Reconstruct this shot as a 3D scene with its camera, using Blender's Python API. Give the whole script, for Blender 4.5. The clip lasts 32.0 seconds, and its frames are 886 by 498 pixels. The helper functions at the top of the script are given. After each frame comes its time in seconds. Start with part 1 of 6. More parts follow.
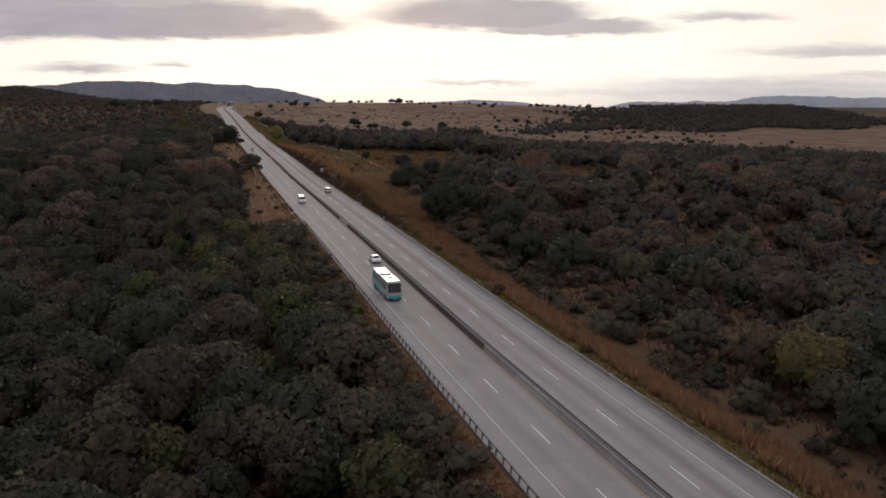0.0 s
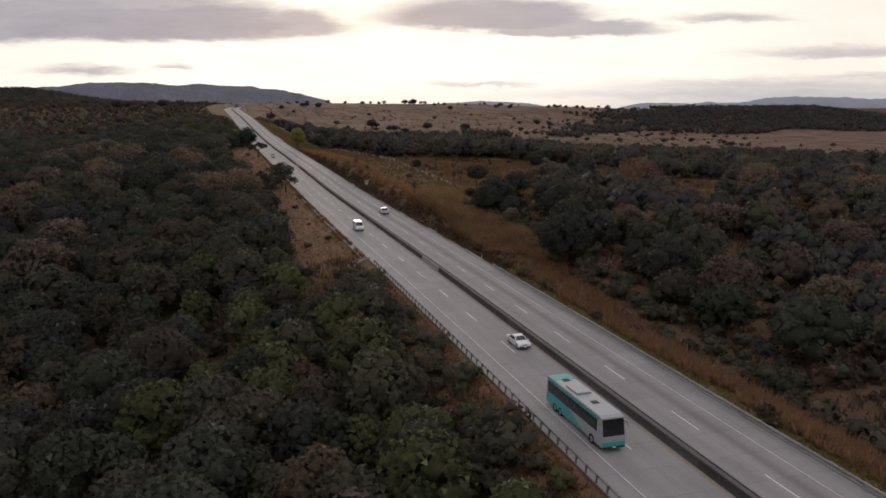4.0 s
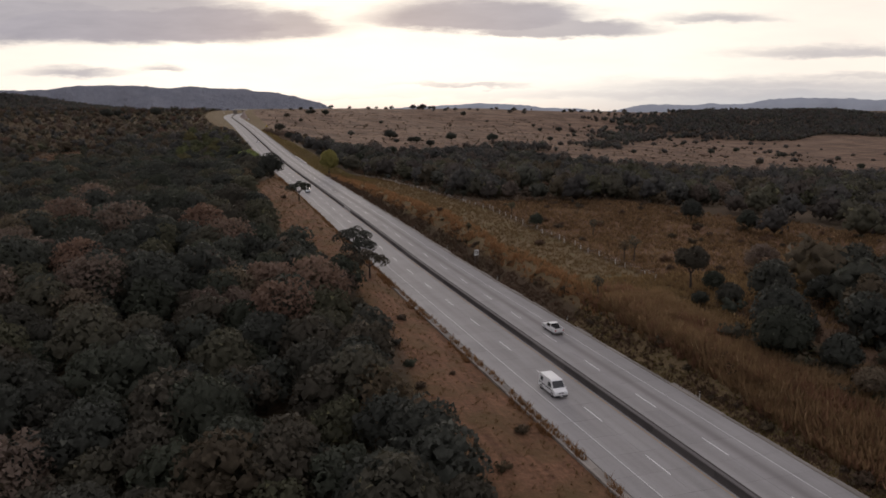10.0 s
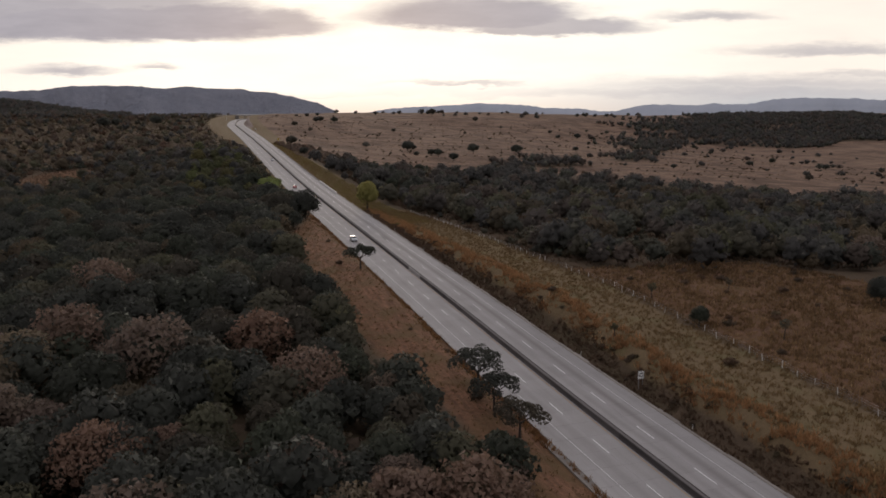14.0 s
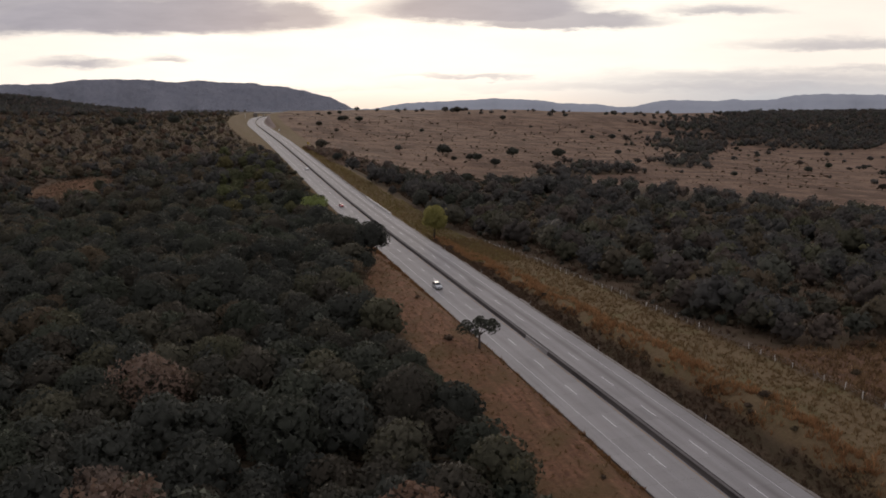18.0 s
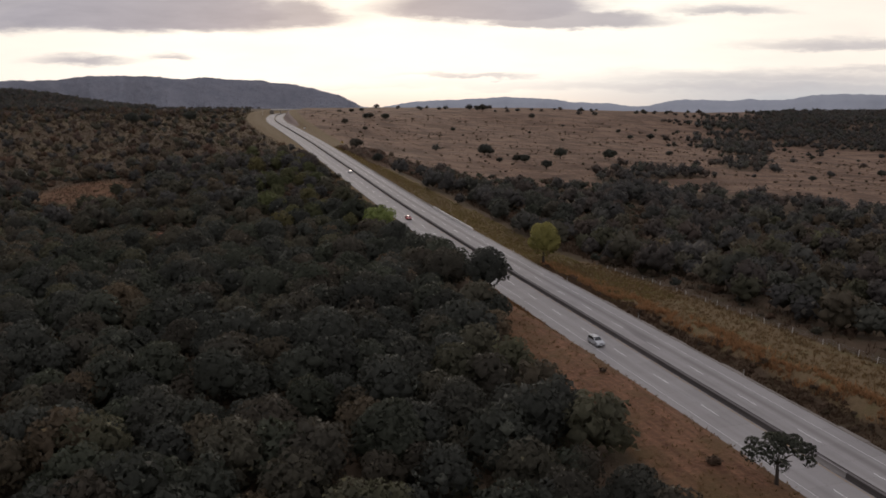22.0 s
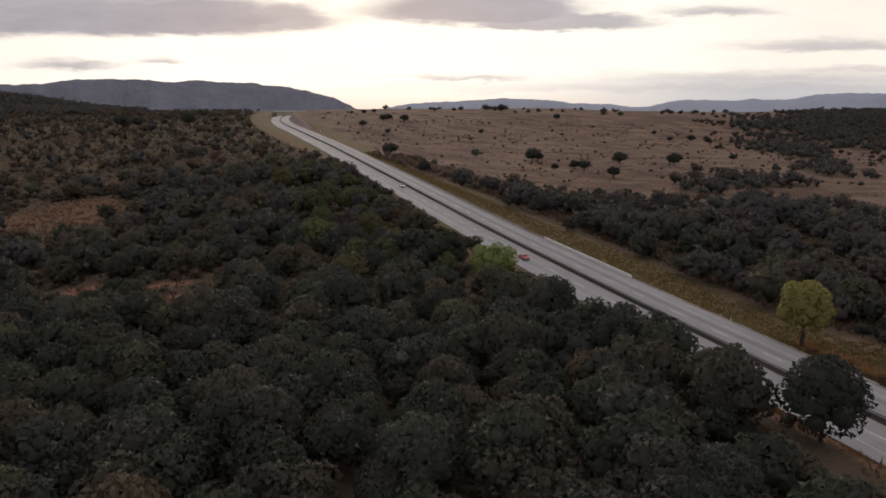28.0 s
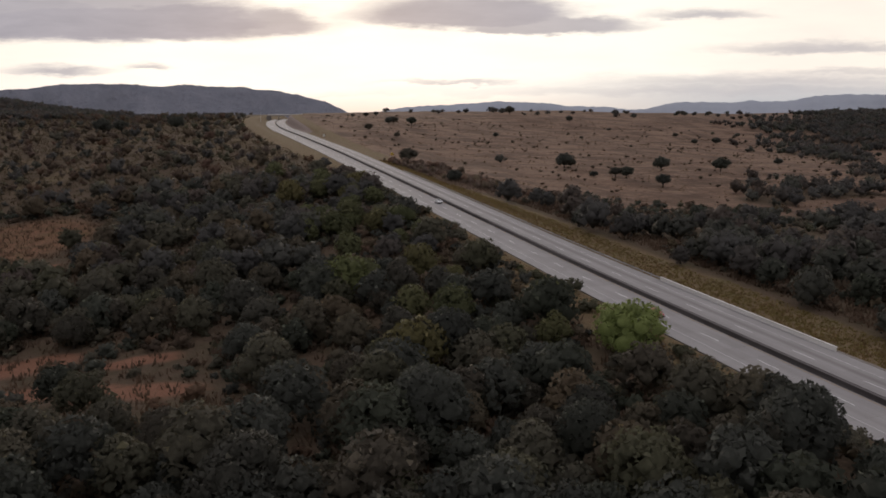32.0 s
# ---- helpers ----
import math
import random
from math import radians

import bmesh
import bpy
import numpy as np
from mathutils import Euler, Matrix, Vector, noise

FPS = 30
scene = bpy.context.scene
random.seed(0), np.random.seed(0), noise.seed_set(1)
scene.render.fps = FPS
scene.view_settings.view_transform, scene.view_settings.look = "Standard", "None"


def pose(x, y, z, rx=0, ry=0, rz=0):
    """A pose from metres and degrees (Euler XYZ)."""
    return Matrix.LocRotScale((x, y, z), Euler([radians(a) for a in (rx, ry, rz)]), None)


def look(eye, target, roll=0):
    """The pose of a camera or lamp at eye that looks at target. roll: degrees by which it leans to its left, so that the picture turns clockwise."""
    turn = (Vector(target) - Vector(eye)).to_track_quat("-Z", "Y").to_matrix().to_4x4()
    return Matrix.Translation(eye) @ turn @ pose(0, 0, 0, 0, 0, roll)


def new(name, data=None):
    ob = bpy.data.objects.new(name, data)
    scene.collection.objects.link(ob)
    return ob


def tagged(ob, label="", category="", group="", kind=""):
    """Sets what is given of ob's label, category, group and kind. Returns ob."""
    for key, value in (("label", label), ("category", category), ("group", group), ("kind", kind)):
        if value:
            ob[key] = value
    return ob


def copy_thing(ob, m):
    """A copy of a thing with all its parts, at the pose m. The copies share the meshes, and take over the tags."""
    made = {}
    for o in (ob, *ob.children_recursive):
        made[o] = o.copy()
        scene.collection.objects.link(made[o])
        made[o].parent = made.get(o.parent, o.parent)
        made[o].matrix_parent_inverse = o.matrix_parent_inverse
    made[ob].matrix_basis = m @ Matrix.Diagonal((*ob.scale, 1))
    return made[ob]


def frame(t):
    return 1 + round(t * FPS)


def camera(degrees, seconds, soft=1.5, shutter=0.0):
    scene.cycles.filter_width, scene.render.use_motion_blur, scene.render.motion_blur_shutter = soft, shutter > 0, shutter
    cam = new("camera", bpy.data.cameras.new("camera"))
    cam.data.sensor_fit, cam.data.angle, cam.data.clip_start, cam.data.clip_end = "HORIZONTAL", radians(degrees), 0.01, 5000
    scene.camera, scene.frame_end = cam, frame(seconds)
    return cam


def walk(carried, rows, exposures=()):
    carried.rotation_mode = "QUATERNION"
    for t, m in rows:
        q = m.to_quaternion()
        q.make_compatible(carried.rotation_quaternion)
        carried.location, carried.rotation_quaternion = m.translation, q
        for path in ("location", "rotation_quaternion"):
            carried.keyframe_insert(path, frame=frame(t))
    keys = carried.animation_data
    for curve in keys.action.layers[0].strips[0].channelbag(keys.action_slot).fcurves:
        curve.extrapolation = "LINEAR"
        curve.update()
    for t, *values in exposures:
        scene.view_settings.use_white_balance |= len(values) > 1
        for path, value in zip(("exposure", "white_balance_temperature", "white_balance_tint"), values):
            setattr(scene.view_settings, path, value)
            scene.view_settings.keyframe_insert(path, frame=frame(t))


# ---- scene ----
# the flight, low over the valley beside the motorway
cam = camera(59.62, 32.0, soft=1.7, shutter=0.0)
PATH = [
    (0.0, look((-37.97, 0.01, 35.36), (-8.66, 93.72, 16.39), 0.12)),
    (1.0, look((-38.12, 16.30, 34.96), (-9.03, 110.08, 16.02), 0.15)),
    (2.0, look((-39.29, 32.79, 34.33), (-10.41, 126.65, 15.45), 0.15)),
    (3.0, look((-41.23, 49.65, 33.85), (-12.41, 143.54, 15.00), 0.14)),
    (3.5, look((-42.21, 58.18, 33.70), (-13.33, 152.05, 14.89), 0.09)),
    (5.5, look((-45.06, 92.77, 34.24), (-16.02, 186.61, 15.52), 0.06)),
    (6.0, look((-45.67, 101.10, 34.65), (-16.60, 194.93, 15.93), 0.05)),
    (7.0, look((-46.91, 117.76, 35.75), (-17.61, 211.53, 17.07), 0.01)),
    (8.0, look((-48.53, 134.46, 37.36), (-18.98, 228.15, 18.68), -0.01)),
    (9.0, look((-50.30, 151.03, 39.27), (-20.52, 244.64, 20.53), -0.03)),
    (10.0, look((-52.29, 166.73, 41.41), (-22.29, 260.28, 22.75), -0.13)),
    (11.0, look((-54.61, 182.50, 43.81), (-24.39, 275.98, 25.17), -0.21)),
    (12.0, look((-57.11, 198.24, 46.67), (-26.84, 291.70, 27.98), -0.26)),
    (13.0, look((-59.43, 213.61, 49.82), (-28.98, 306.98, 30.98), -0.27)),
    (14.0, look((-61.11, 230.18, 52.87), (-30.50, 323.48, 33.97), -0.18)),
    (14.5, look((-61.97, 238.26, 54.34), (-31.25, 331.52, 35.42), -0.21)),
    (16.5, look((-66.55, 266.05, 59.31), (-35.90, 359.26, 40.03), -0.13)),
    (17.0, look((-68.15, 273.25, 59.49), (-37.78, 366.53, 40.07), -0.10)),
    (18.0, look((-71.25, 288.17, 59.37), (-41.72, 381.67, 39.69), -0.00)),
    (19.0, look((-74.22, 304.38, 58.73), (-45.21, 398.02, 38.95), 0.22)),
    (20.0, look((-77.86, 321.47, 57.82), (-48.97, 415.14, 38.02), 0.25)),
    (21.0, look((-81.61, 339.12, 56.89), (-52.61, 432.74, 37.04), 0.38)),
    (22.0, look((-84.98, 356.62, 56.23), (-55.87, 450.22, 36.41), 0.27)),
    (23.0, look((-88.09, 373.08, 55.67), (-58.68, 466.58, 35.84), 0.27)),
    (24.0, look((-90.86, 389.65, 54.90), (-61.28, 483.10, 35.13), 0.21)),
    (25.0, look((-92.70, 406.51, 54.23), (-62.91, 499.90, 34.50), 0.18)),
    (25.5, look((-93.72, 415.13, 53.84), (-63.86, 508.51, 34.13), 0.09)),
    (27.5, look((-94.99, 449.46, 52.28), (-64.94, 542.82, 32.76), -0.14)),
    (28.0, look((-95.05, 458.09, 51.78), (-64.79, 551.38, 32.27), -0.09)),
    (29.0, look((-95.22, 475.77, 50.79), (-64.63, 568.98, 31.42), -0.15)),
    (30.0, look((-94.94, 493.25, 49.97), (-64.02, 586.39, 30.73), -0.27)),
    (31.0, look((-94.53, 510.68, 49.19), (-63.27, 603.71, 30.01), -0.25)),
    (32.0, look((-93.93, 528.67, 48.51), (-62.53, 621.69, 29.49), -0.38)),
]
walk(cam, PATH)

# ---------------------------------------------------------------- sky, sun
SUN_AZ = 11.0          # degrees to the right of the motorway's line
world = bpy.data.worlds.new("world")
scene.world = world
world.use_nodes = True


class Nodes:
    """Short hand for building a node tree."""

    def __init__(self, tree):
        self.t = tree

    def add(self, kind, props=None, **ins):
        n = self.t.nodes.new(kind)
        for k, v in (props or {}).items():
            setattr(n, k, v)
        for k, v in ins.items():
            self.set(n, k, v)
        return n

    def set(self, n, k, v):
        key = int(k[1:]) if k[0] == "i" and k[1:].isdigit() else k.replace("_", " ")
        sock = n.inputs[key]
        if isinstance(v, bpy.types.NodeSocket):
            self.t.links.new(v, sock)
        else:
            sock.default_value = v

    def math(self, op, a, b=0.0, c=0.0, clamp=False):
        return self.add("ShaderNodeMath", {"operation": op, "use_clamp": clamp}, i0=a, i1=b, i2=c).outputs[0]

    def dot(self, a, b):
        return self.add("ShaderNodeVectorMath", {"operation": "DOT_PRODUCT"}, i0=a, i1=b).outputs["Value"]

    def noise(self, vec, scale, detail=3.0, rough=0.5):
        return self.add("ShaderNodeTexNoise", None, Vector=vec, Scale=scale, Detail=detail, Roughness=rough).outputs[0]

    def ramp(self, fac, stops):
        n = self.add("ShaderNodeValToRGB", None, i0=fac)
        e = n.color_ramp.elements
        while len(e) < len(stops):
            e.new(0.5)
        for el, (p, c) in zip(e, stops):
            el.position = p
            el.color = (*c, 1) if len(c) == 3 else c
        return n.outputs[0]

    def mix(self, fac, a, b, blend="MIX"):
        n = self.add("ShaderNodeMix", {"data_type": "RGBA", "blend_type": blend})
        self.set(n, "i0", fac)
        for i, v in ((6, a), (7, b)):
            if isinstance(v, bpy.types.NodeSocket):
                self.t.links.new(v, n.inputs[i])
            else:
                n.inputs[i].default_value = (*v, 1)
        return n.outputs[2]


def build_sky():
    t = world.node_tree
    t.nodes.clear()
    n = Nodes(t)
    d = n.add("ShaderNodeTexCoord").outputs["Generated"]
    # axes of the view down the valley; u to the right and v up, as tangents
    yaw, pit = radians(-17.7), radians(-11.0)
    F = Vector((-math.sin(yaw) * math.cos(pit), math.cos(yaw) * math.cos(pit), math.sin(pit)))
    R = Vector((math.cos(yaw), math.sin(yaw), 0))
    U = R.cross(F)
    df = n.math("MAXIMUM", n.dot(d, F), 0.08)
    u = n.math("DIVIDE", n.dot(d, R), df)
    v = n.math("DIVIDE", n.dot(d, U), df)
    comb = n.add("ShaderNodeCombineXYZ", None, X=u, Y=n.math("MULTIPLY", v, 4.5)).outputs[0]
    warp = n.math("MULTIPLY", n.math("SUBTRACT", n.noise(comb, 9.0, 5.0, 0.6), 0.5), 0.028)
    warp2 = n.math("MULTIPLY", n.math("SUBTRACT", n.noise(comb, 30.0, 5.0, 0.65), 0.5), 0.012)
    vv = n.math("ADD", n.math("ADD", v, warp), warp2)
    wu = n.math("ADD", u, n.math("MULTIPLY", warp, 3.0))
    # cloud banks: centre u, v, half width, half height, weight
    banks = [(-0.40, 0.290, 0.27, 0.032, 1.0), (-0.20, 0.290, 0.075, 0.022, 0.9), (-0.56, 0.293, 0.34, 0.038, 0.95), (-0.44, 0.320, 0.18, 0.030, 0.9), (0.05, 0.300, 0.155, 0.028, 0.95),
             (0.15, 0.287, 0.14, 0.015, 0.85), (-0.48, 0.231, 0.062, 0.007, 0.8), (-0.365, 0.236, 0.03, 0.005, 0.7),
             (0.03, 0.2145, 0.09, 0.0035, 0.55), (0.52, 0.256, 0.14, 0.009, 0.65), (0.36, 0.301, 0.075, 0.008, 0.7),
             (0.42, 0.214, 0.24, 0.009, 0.42), (0.34, 0.203, 0.32, 0.009, 0.34), (0.55, 0.225, 0.12, 0.005, 0.4), (0.0, 0.40, 0.9, 0.055, 0.9), (-0.3, 0.2, 0.4, 0.004, 0.15)]
    total = None
    for cu, cv, wu_, wv_, a in banks:
        x = n.math("DIVIDE", n.math("SUBTRACT", wu, cu), wu_)
        y = n.math("DIVIDE", n.math("SUBTRACT", vv, cv), wv_)
        # flat, firm undersides and feathered tops
        y = n.math("SUBTRACT", n.math("MULTIPLY", y, 1.22), n.math("MULTIPLY", n.math("ABSOLUTE", y), 0.42))
        r = n.math("SQRT", n.math("ADD", n.math("MULTIPLY", x, x), n.math("MULTIPLY", y, y)))
        m = n.math("MULTIPLY", n.add("ShaderNodeMapRange", {"interpolation_type": "SMOOTHSTEP"}, Value=r, From_Min=1.25 if wv_ > 0.012 else 1.6, From_Max=0.60 if wv_ > 0.012 else 0.15).outputs[0], a)
        total = m if total is None else n.math("MAXIMUM", total, m)
    sky = n.add("ShaderNodeTexSky", {"sky_type": "NISHITA", "sun_disc": False, "sun_elevation": radians(6), "sun_rotation": radians(SUN_AZ),
                                     "air_density": 1.2, "dust_density": 3.0}).outputs[0]
    # thin bright veil in front of the low sun, mauve grey banks, paler further up
    low = n.add("ShaderNodeMapRange", {"interpolation_type": "SMOOTHSTEP"}, Value=v, From_Min=0.165, From_Max=0.215).outputs[0]
    veil = n.mix(low, (1.02, 0.83, 0.68), (1.22, 1.14, 1.02))
    side = n.add("ShaderNodeMapRange", {"interpolation_type": "SMOOTHSTEP"}, Value=n.math("ABSOLUTE", n.math("ADD", u, 0.08)), From_Min=0.2, From_Max=0.62).outputs[0]
    veil = n.mix(n.math("MULTIPLY", side, 0.55), veil, (0.98, 0.86, 0.76))
    east = n.add("ShaderNodeMapRange", {"interpolation_type": "SMOOTHSTEP"}, Value=u, From_Min=0.02, From_Max=0.45).outputs[0]
    lowdown = n.add("ShaderNodeMapRange", {"interpolation_type": "SMOOTHSTEP"}, Value=vv, From_Min=0.235, From_Max=0.190).outputs[0]
    veil = n.mix(n.math("MULTIPLY", n.math("MULTIPLY", east, lowdown), 0.92), veil, (0.54, 0.545, 0.575))
    haze = n.noise(comb, 5.0, 4.0, 0.6)
    veil = n.mix(n.math("MULTIPLY", n.math("SUBTRACT", haze, 0.45, clamp=True), 0.9), veil, (0.86, 0.76, 0.72))
    tone = n.mix(n.noise(comb, 14.0, 5.0, 0.6), (0.330, 0.322, 0.372), (0.49, 0.465, 0.515))
    front = n.mix(total, veil, tone)
    # the rest of the vault: even grey cloud with soft holes
    up = n.add("ShaderNodeSeparateXYZ", None, Vector=d).outputs[2]
    dome = n.mix(n.noise(d, 3.0, 4.0, 0.55), (0.46, 0.44, 0.49), (0.84, 0.79, 0.83))
    # an overcast vault is about three times brighter overhead than low down
    lift = n.add("ShaderNodeMapRange", None, Value=up, From_Min=0.0, From_Max=0.9, To_Min=0.42, To_Max=1.5).outputs[0]
    dome = n.mix(1.0, dome, n.add("ShaderNodeCombineXYZ", None, X=lift, Y=lift, Z=lift).outputs[0], "MULTIPLY")
    infront = n.add("ShaderNodeMapRange", {"interpolation_type": "SMOOTHSTEP"}, Value=n.dot(d, F), From_Min=0.35, From_Max=0.75).outputs[0]
    high = n.add("ShaderNodeMapRange", {"interpolation_type": "SMOOTHSTEP"}, Value=up, From_Min=0.17, From_Max=0.40).outputs[0]
    mask = n.math("MULTIPLY", infront, n.math("SUBTRACT", 1.0, high))
    col = n.mix(mask, dome, front)
    bg = n.add("ShaderNodeBackground", None, Color=col, Strength=1.0)
    bg2 = n.add("ShaderNodeBackground", None, Color=sky, Strength=0.06)
    s = n.add("ShaderNodeMixShader", None, i0=n.math("SUBTRACT", 0.96, n.math("MULTIPLY", n.math("SUBTRACT", 1.0, mask), 0.16)))
    t.links.new(bg2.outputs[0], s.inputs[1])
    t.links.new(bg.outputs[0], s.inputs[2])
    o = n.add("ShaderNodeOutputWorld")
    t.links.new(s.outputs[0], o.inputs["Surface"])


build_sky()
sun = new("sun", bpy.data.lights.new("sun", "SUN"))
sun.data.energy, sun.data.angle, sun.data.color = 0.6, radians(14), (1.0, 0.86, 0.72)
az, el = radians(SUN_AZ), radians(9)
sun.matrix_world = look((0, 0, 60), (-math.sin(az) * math.cos(el), -math.cos(az) * math.cos(el), 60 - math.sin(el)))

# ---------------------------------------------------------------- materials


def material(name, build, rough=0.85, metal=0.0, spec=0.3):
    m = bpy.data.materials.new(name)
    m.use_nodes = True
    n = Nodes(m.node_tree)
    b = m.node_tree.nodes["Principled BSDF"]
    b.inputs["Roughness"].default_value, b.inputs["Metallic"].default_value = rough, metal
    b.inputs["Specular IOR Level"].default_value = spec
    if isinstance(build, tuple):
        pos = n.add("ShaderNodeNewGeometry").outputs["Position"]
        v = n.noise(pos, 1.7, 4.0, 0.6)
        n.set(b, "Base_Color", n.mix(v, tuple(c * 0.8 for c in build), tuple(min(1, c * 1.2) for c in build)))
    else:
        build(n, b)
    return m


def bump(n, b, height, strength, dist):
    k = n.add("ShaderNodeBump", None, Height=height, Strength=strength, Distance=dist)
    n.set(b, "Normal", k.outputs[0])


def leaves(dark, light, tip, patch=0.09, rough=0.62, thin=0.42, blotch=0.74):
    """Foliage: tone by leaf clump, by tree and by patch of wood, with a few pale tips."""
    def build(n, b):
        g = n.add("ShaderNodeNewGeometry")
        pos = g.outputs["Position"]
        isl = g.outputs["Random Per Island"]
        ob = n.add("ShaderNodeObjectInfo").outputs["Random"]
        own = n.math("FRACT", n.math("ADD", ob, n.add("ShaderNodeAttribute", {"attribute_name": "tree"}).outputs["Fac"]))
        tree = n.noise(pos, patch, 2.0, 0.5)
        a = n.math("ADD", n.math("MULTIPLY", isl, 0.14), n.math("MULTIPLY", n.math("SUBTRACT", tree, 0.35), 0.7))
        a = n.math("ADD", a, n.math("MULTIPLY", own, 0.5), clamp=True)
        c = n.mix(a, dark, light)
        c = n.mix(n.math("GREATER_THAN", isl, 0.982), c, tip)
        # some trees are browner, some greener
        hue = n.math("FRACT", n.math("MULTIPLY", own, 7.31))
        c = n.mix(n.ramp(hue, [(0.60, (0, 0, 0)), (0.95, (1, 1, 1))]), c, n.mix(1.0, c, (1.20, 1.0, 0.90), "MULTIPLY"))
        c = n.mix(n.ramp(hue, [(0.05, (1, 1, 1)), (0.35, (0, 0, 0))]), c, n.mix(1.0, c, (1.0, 1.05, 0.90), "MULTIPLY"))
        fine = n.noise(pos, 2.4, 5.0, 0.7)
        c = n.mix(n.ramp(fine, [(0.34, (0, 0, 0)), (0.64, (1, 1, 1))]), n.mix(1.0, c, (blotch, blotch, blotch), "MULTIPLY"), c)
        bump(n, b, fine, 0.3, 0.2)
        n.set(b, "Base_Color", c)
        # thin leaves let part of the light through
        tr = n.add("ShaderNodeBsdfTranslucent", None, Color=c)
        mx = n.add("ShaderNodeMixShader", None, i0=thin)
        n.t.links.new(b.outputs[0], mx.inputs[1])
        n.t.links.new(tr.outputs[0], mx.inputs[2])
        n.t.links.new(mx.outputs[0], n.t.nodes["Material Output"].inputs["Surface"])
        b.inputs["Roughness"].default_value = rough
    return build


M = {}
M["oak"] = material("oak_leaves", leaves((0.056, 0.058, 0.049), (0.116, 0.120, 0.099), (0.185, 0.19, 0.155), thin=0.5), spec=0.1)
# the oak leaves paled and greyed for distant woods: aerial haze put into the colour
M["oakhaze"] = material("hazed_oak_leaves", leaves((0.074, 0.072, 0.068), (0.144, 0.138, 0.126), (0.18, 0.168, 0.142), 0.05, thin=0.5), spec=0.06)
M["dry"] = material("dry_twigs", leaves((0.146, 0.110, 0.088), (0.262, 0.199, 0.158), (0.31, 0.24, 0.192), 0.12, thin=0.5, blotch=0.86), spec=0.1)
M["olive"] = material("olive_leaves", leaves((0.082, 0.076, 0.058), (0.160, 0.148, 0.106), (0.21, 0.19, 0.12), 0.15, thin=0.5), spec=0.08)
M["green"] = material("fresh_leaves", leaves((0.13, 0.165, 0.050), (0.29, 0.335, 0.11), (0.37, 0.41, 0.17), 0.2), spec=0.2)
M["moss"] = material("dull_green_leaves", leaves((0.078, 0.084, 0.040), (0.168, 0.172, 0.084), (0.23, 0.23, 0.12), 0.2), spec=0.1)
M["yellow"] = material("yellow_leaves", leaves((0.22, 0.205, 0.06), (0.42, 0.375, 0.125), (0.52, 0.47, 0.20), 0.5), spec=0.2)
M["brush"] = material("dark_brush", leaves((0.074, 0.056, 0.042), (0.148, 0.110, 0.078), (0.20, 0.15, 0.11), 0.3), spec=0.05)
M["bushy"] = material("grey_twigs", leaves((0.090, 0.070, 0.058), (0.175, 0.135, 0.110), (0.22, 0.175, 0.14), 0.12, thin=0.5, blotch=0.86), spec=0.05)
M["bark"] = material("bark", (0.060, 0.046, 0.038))


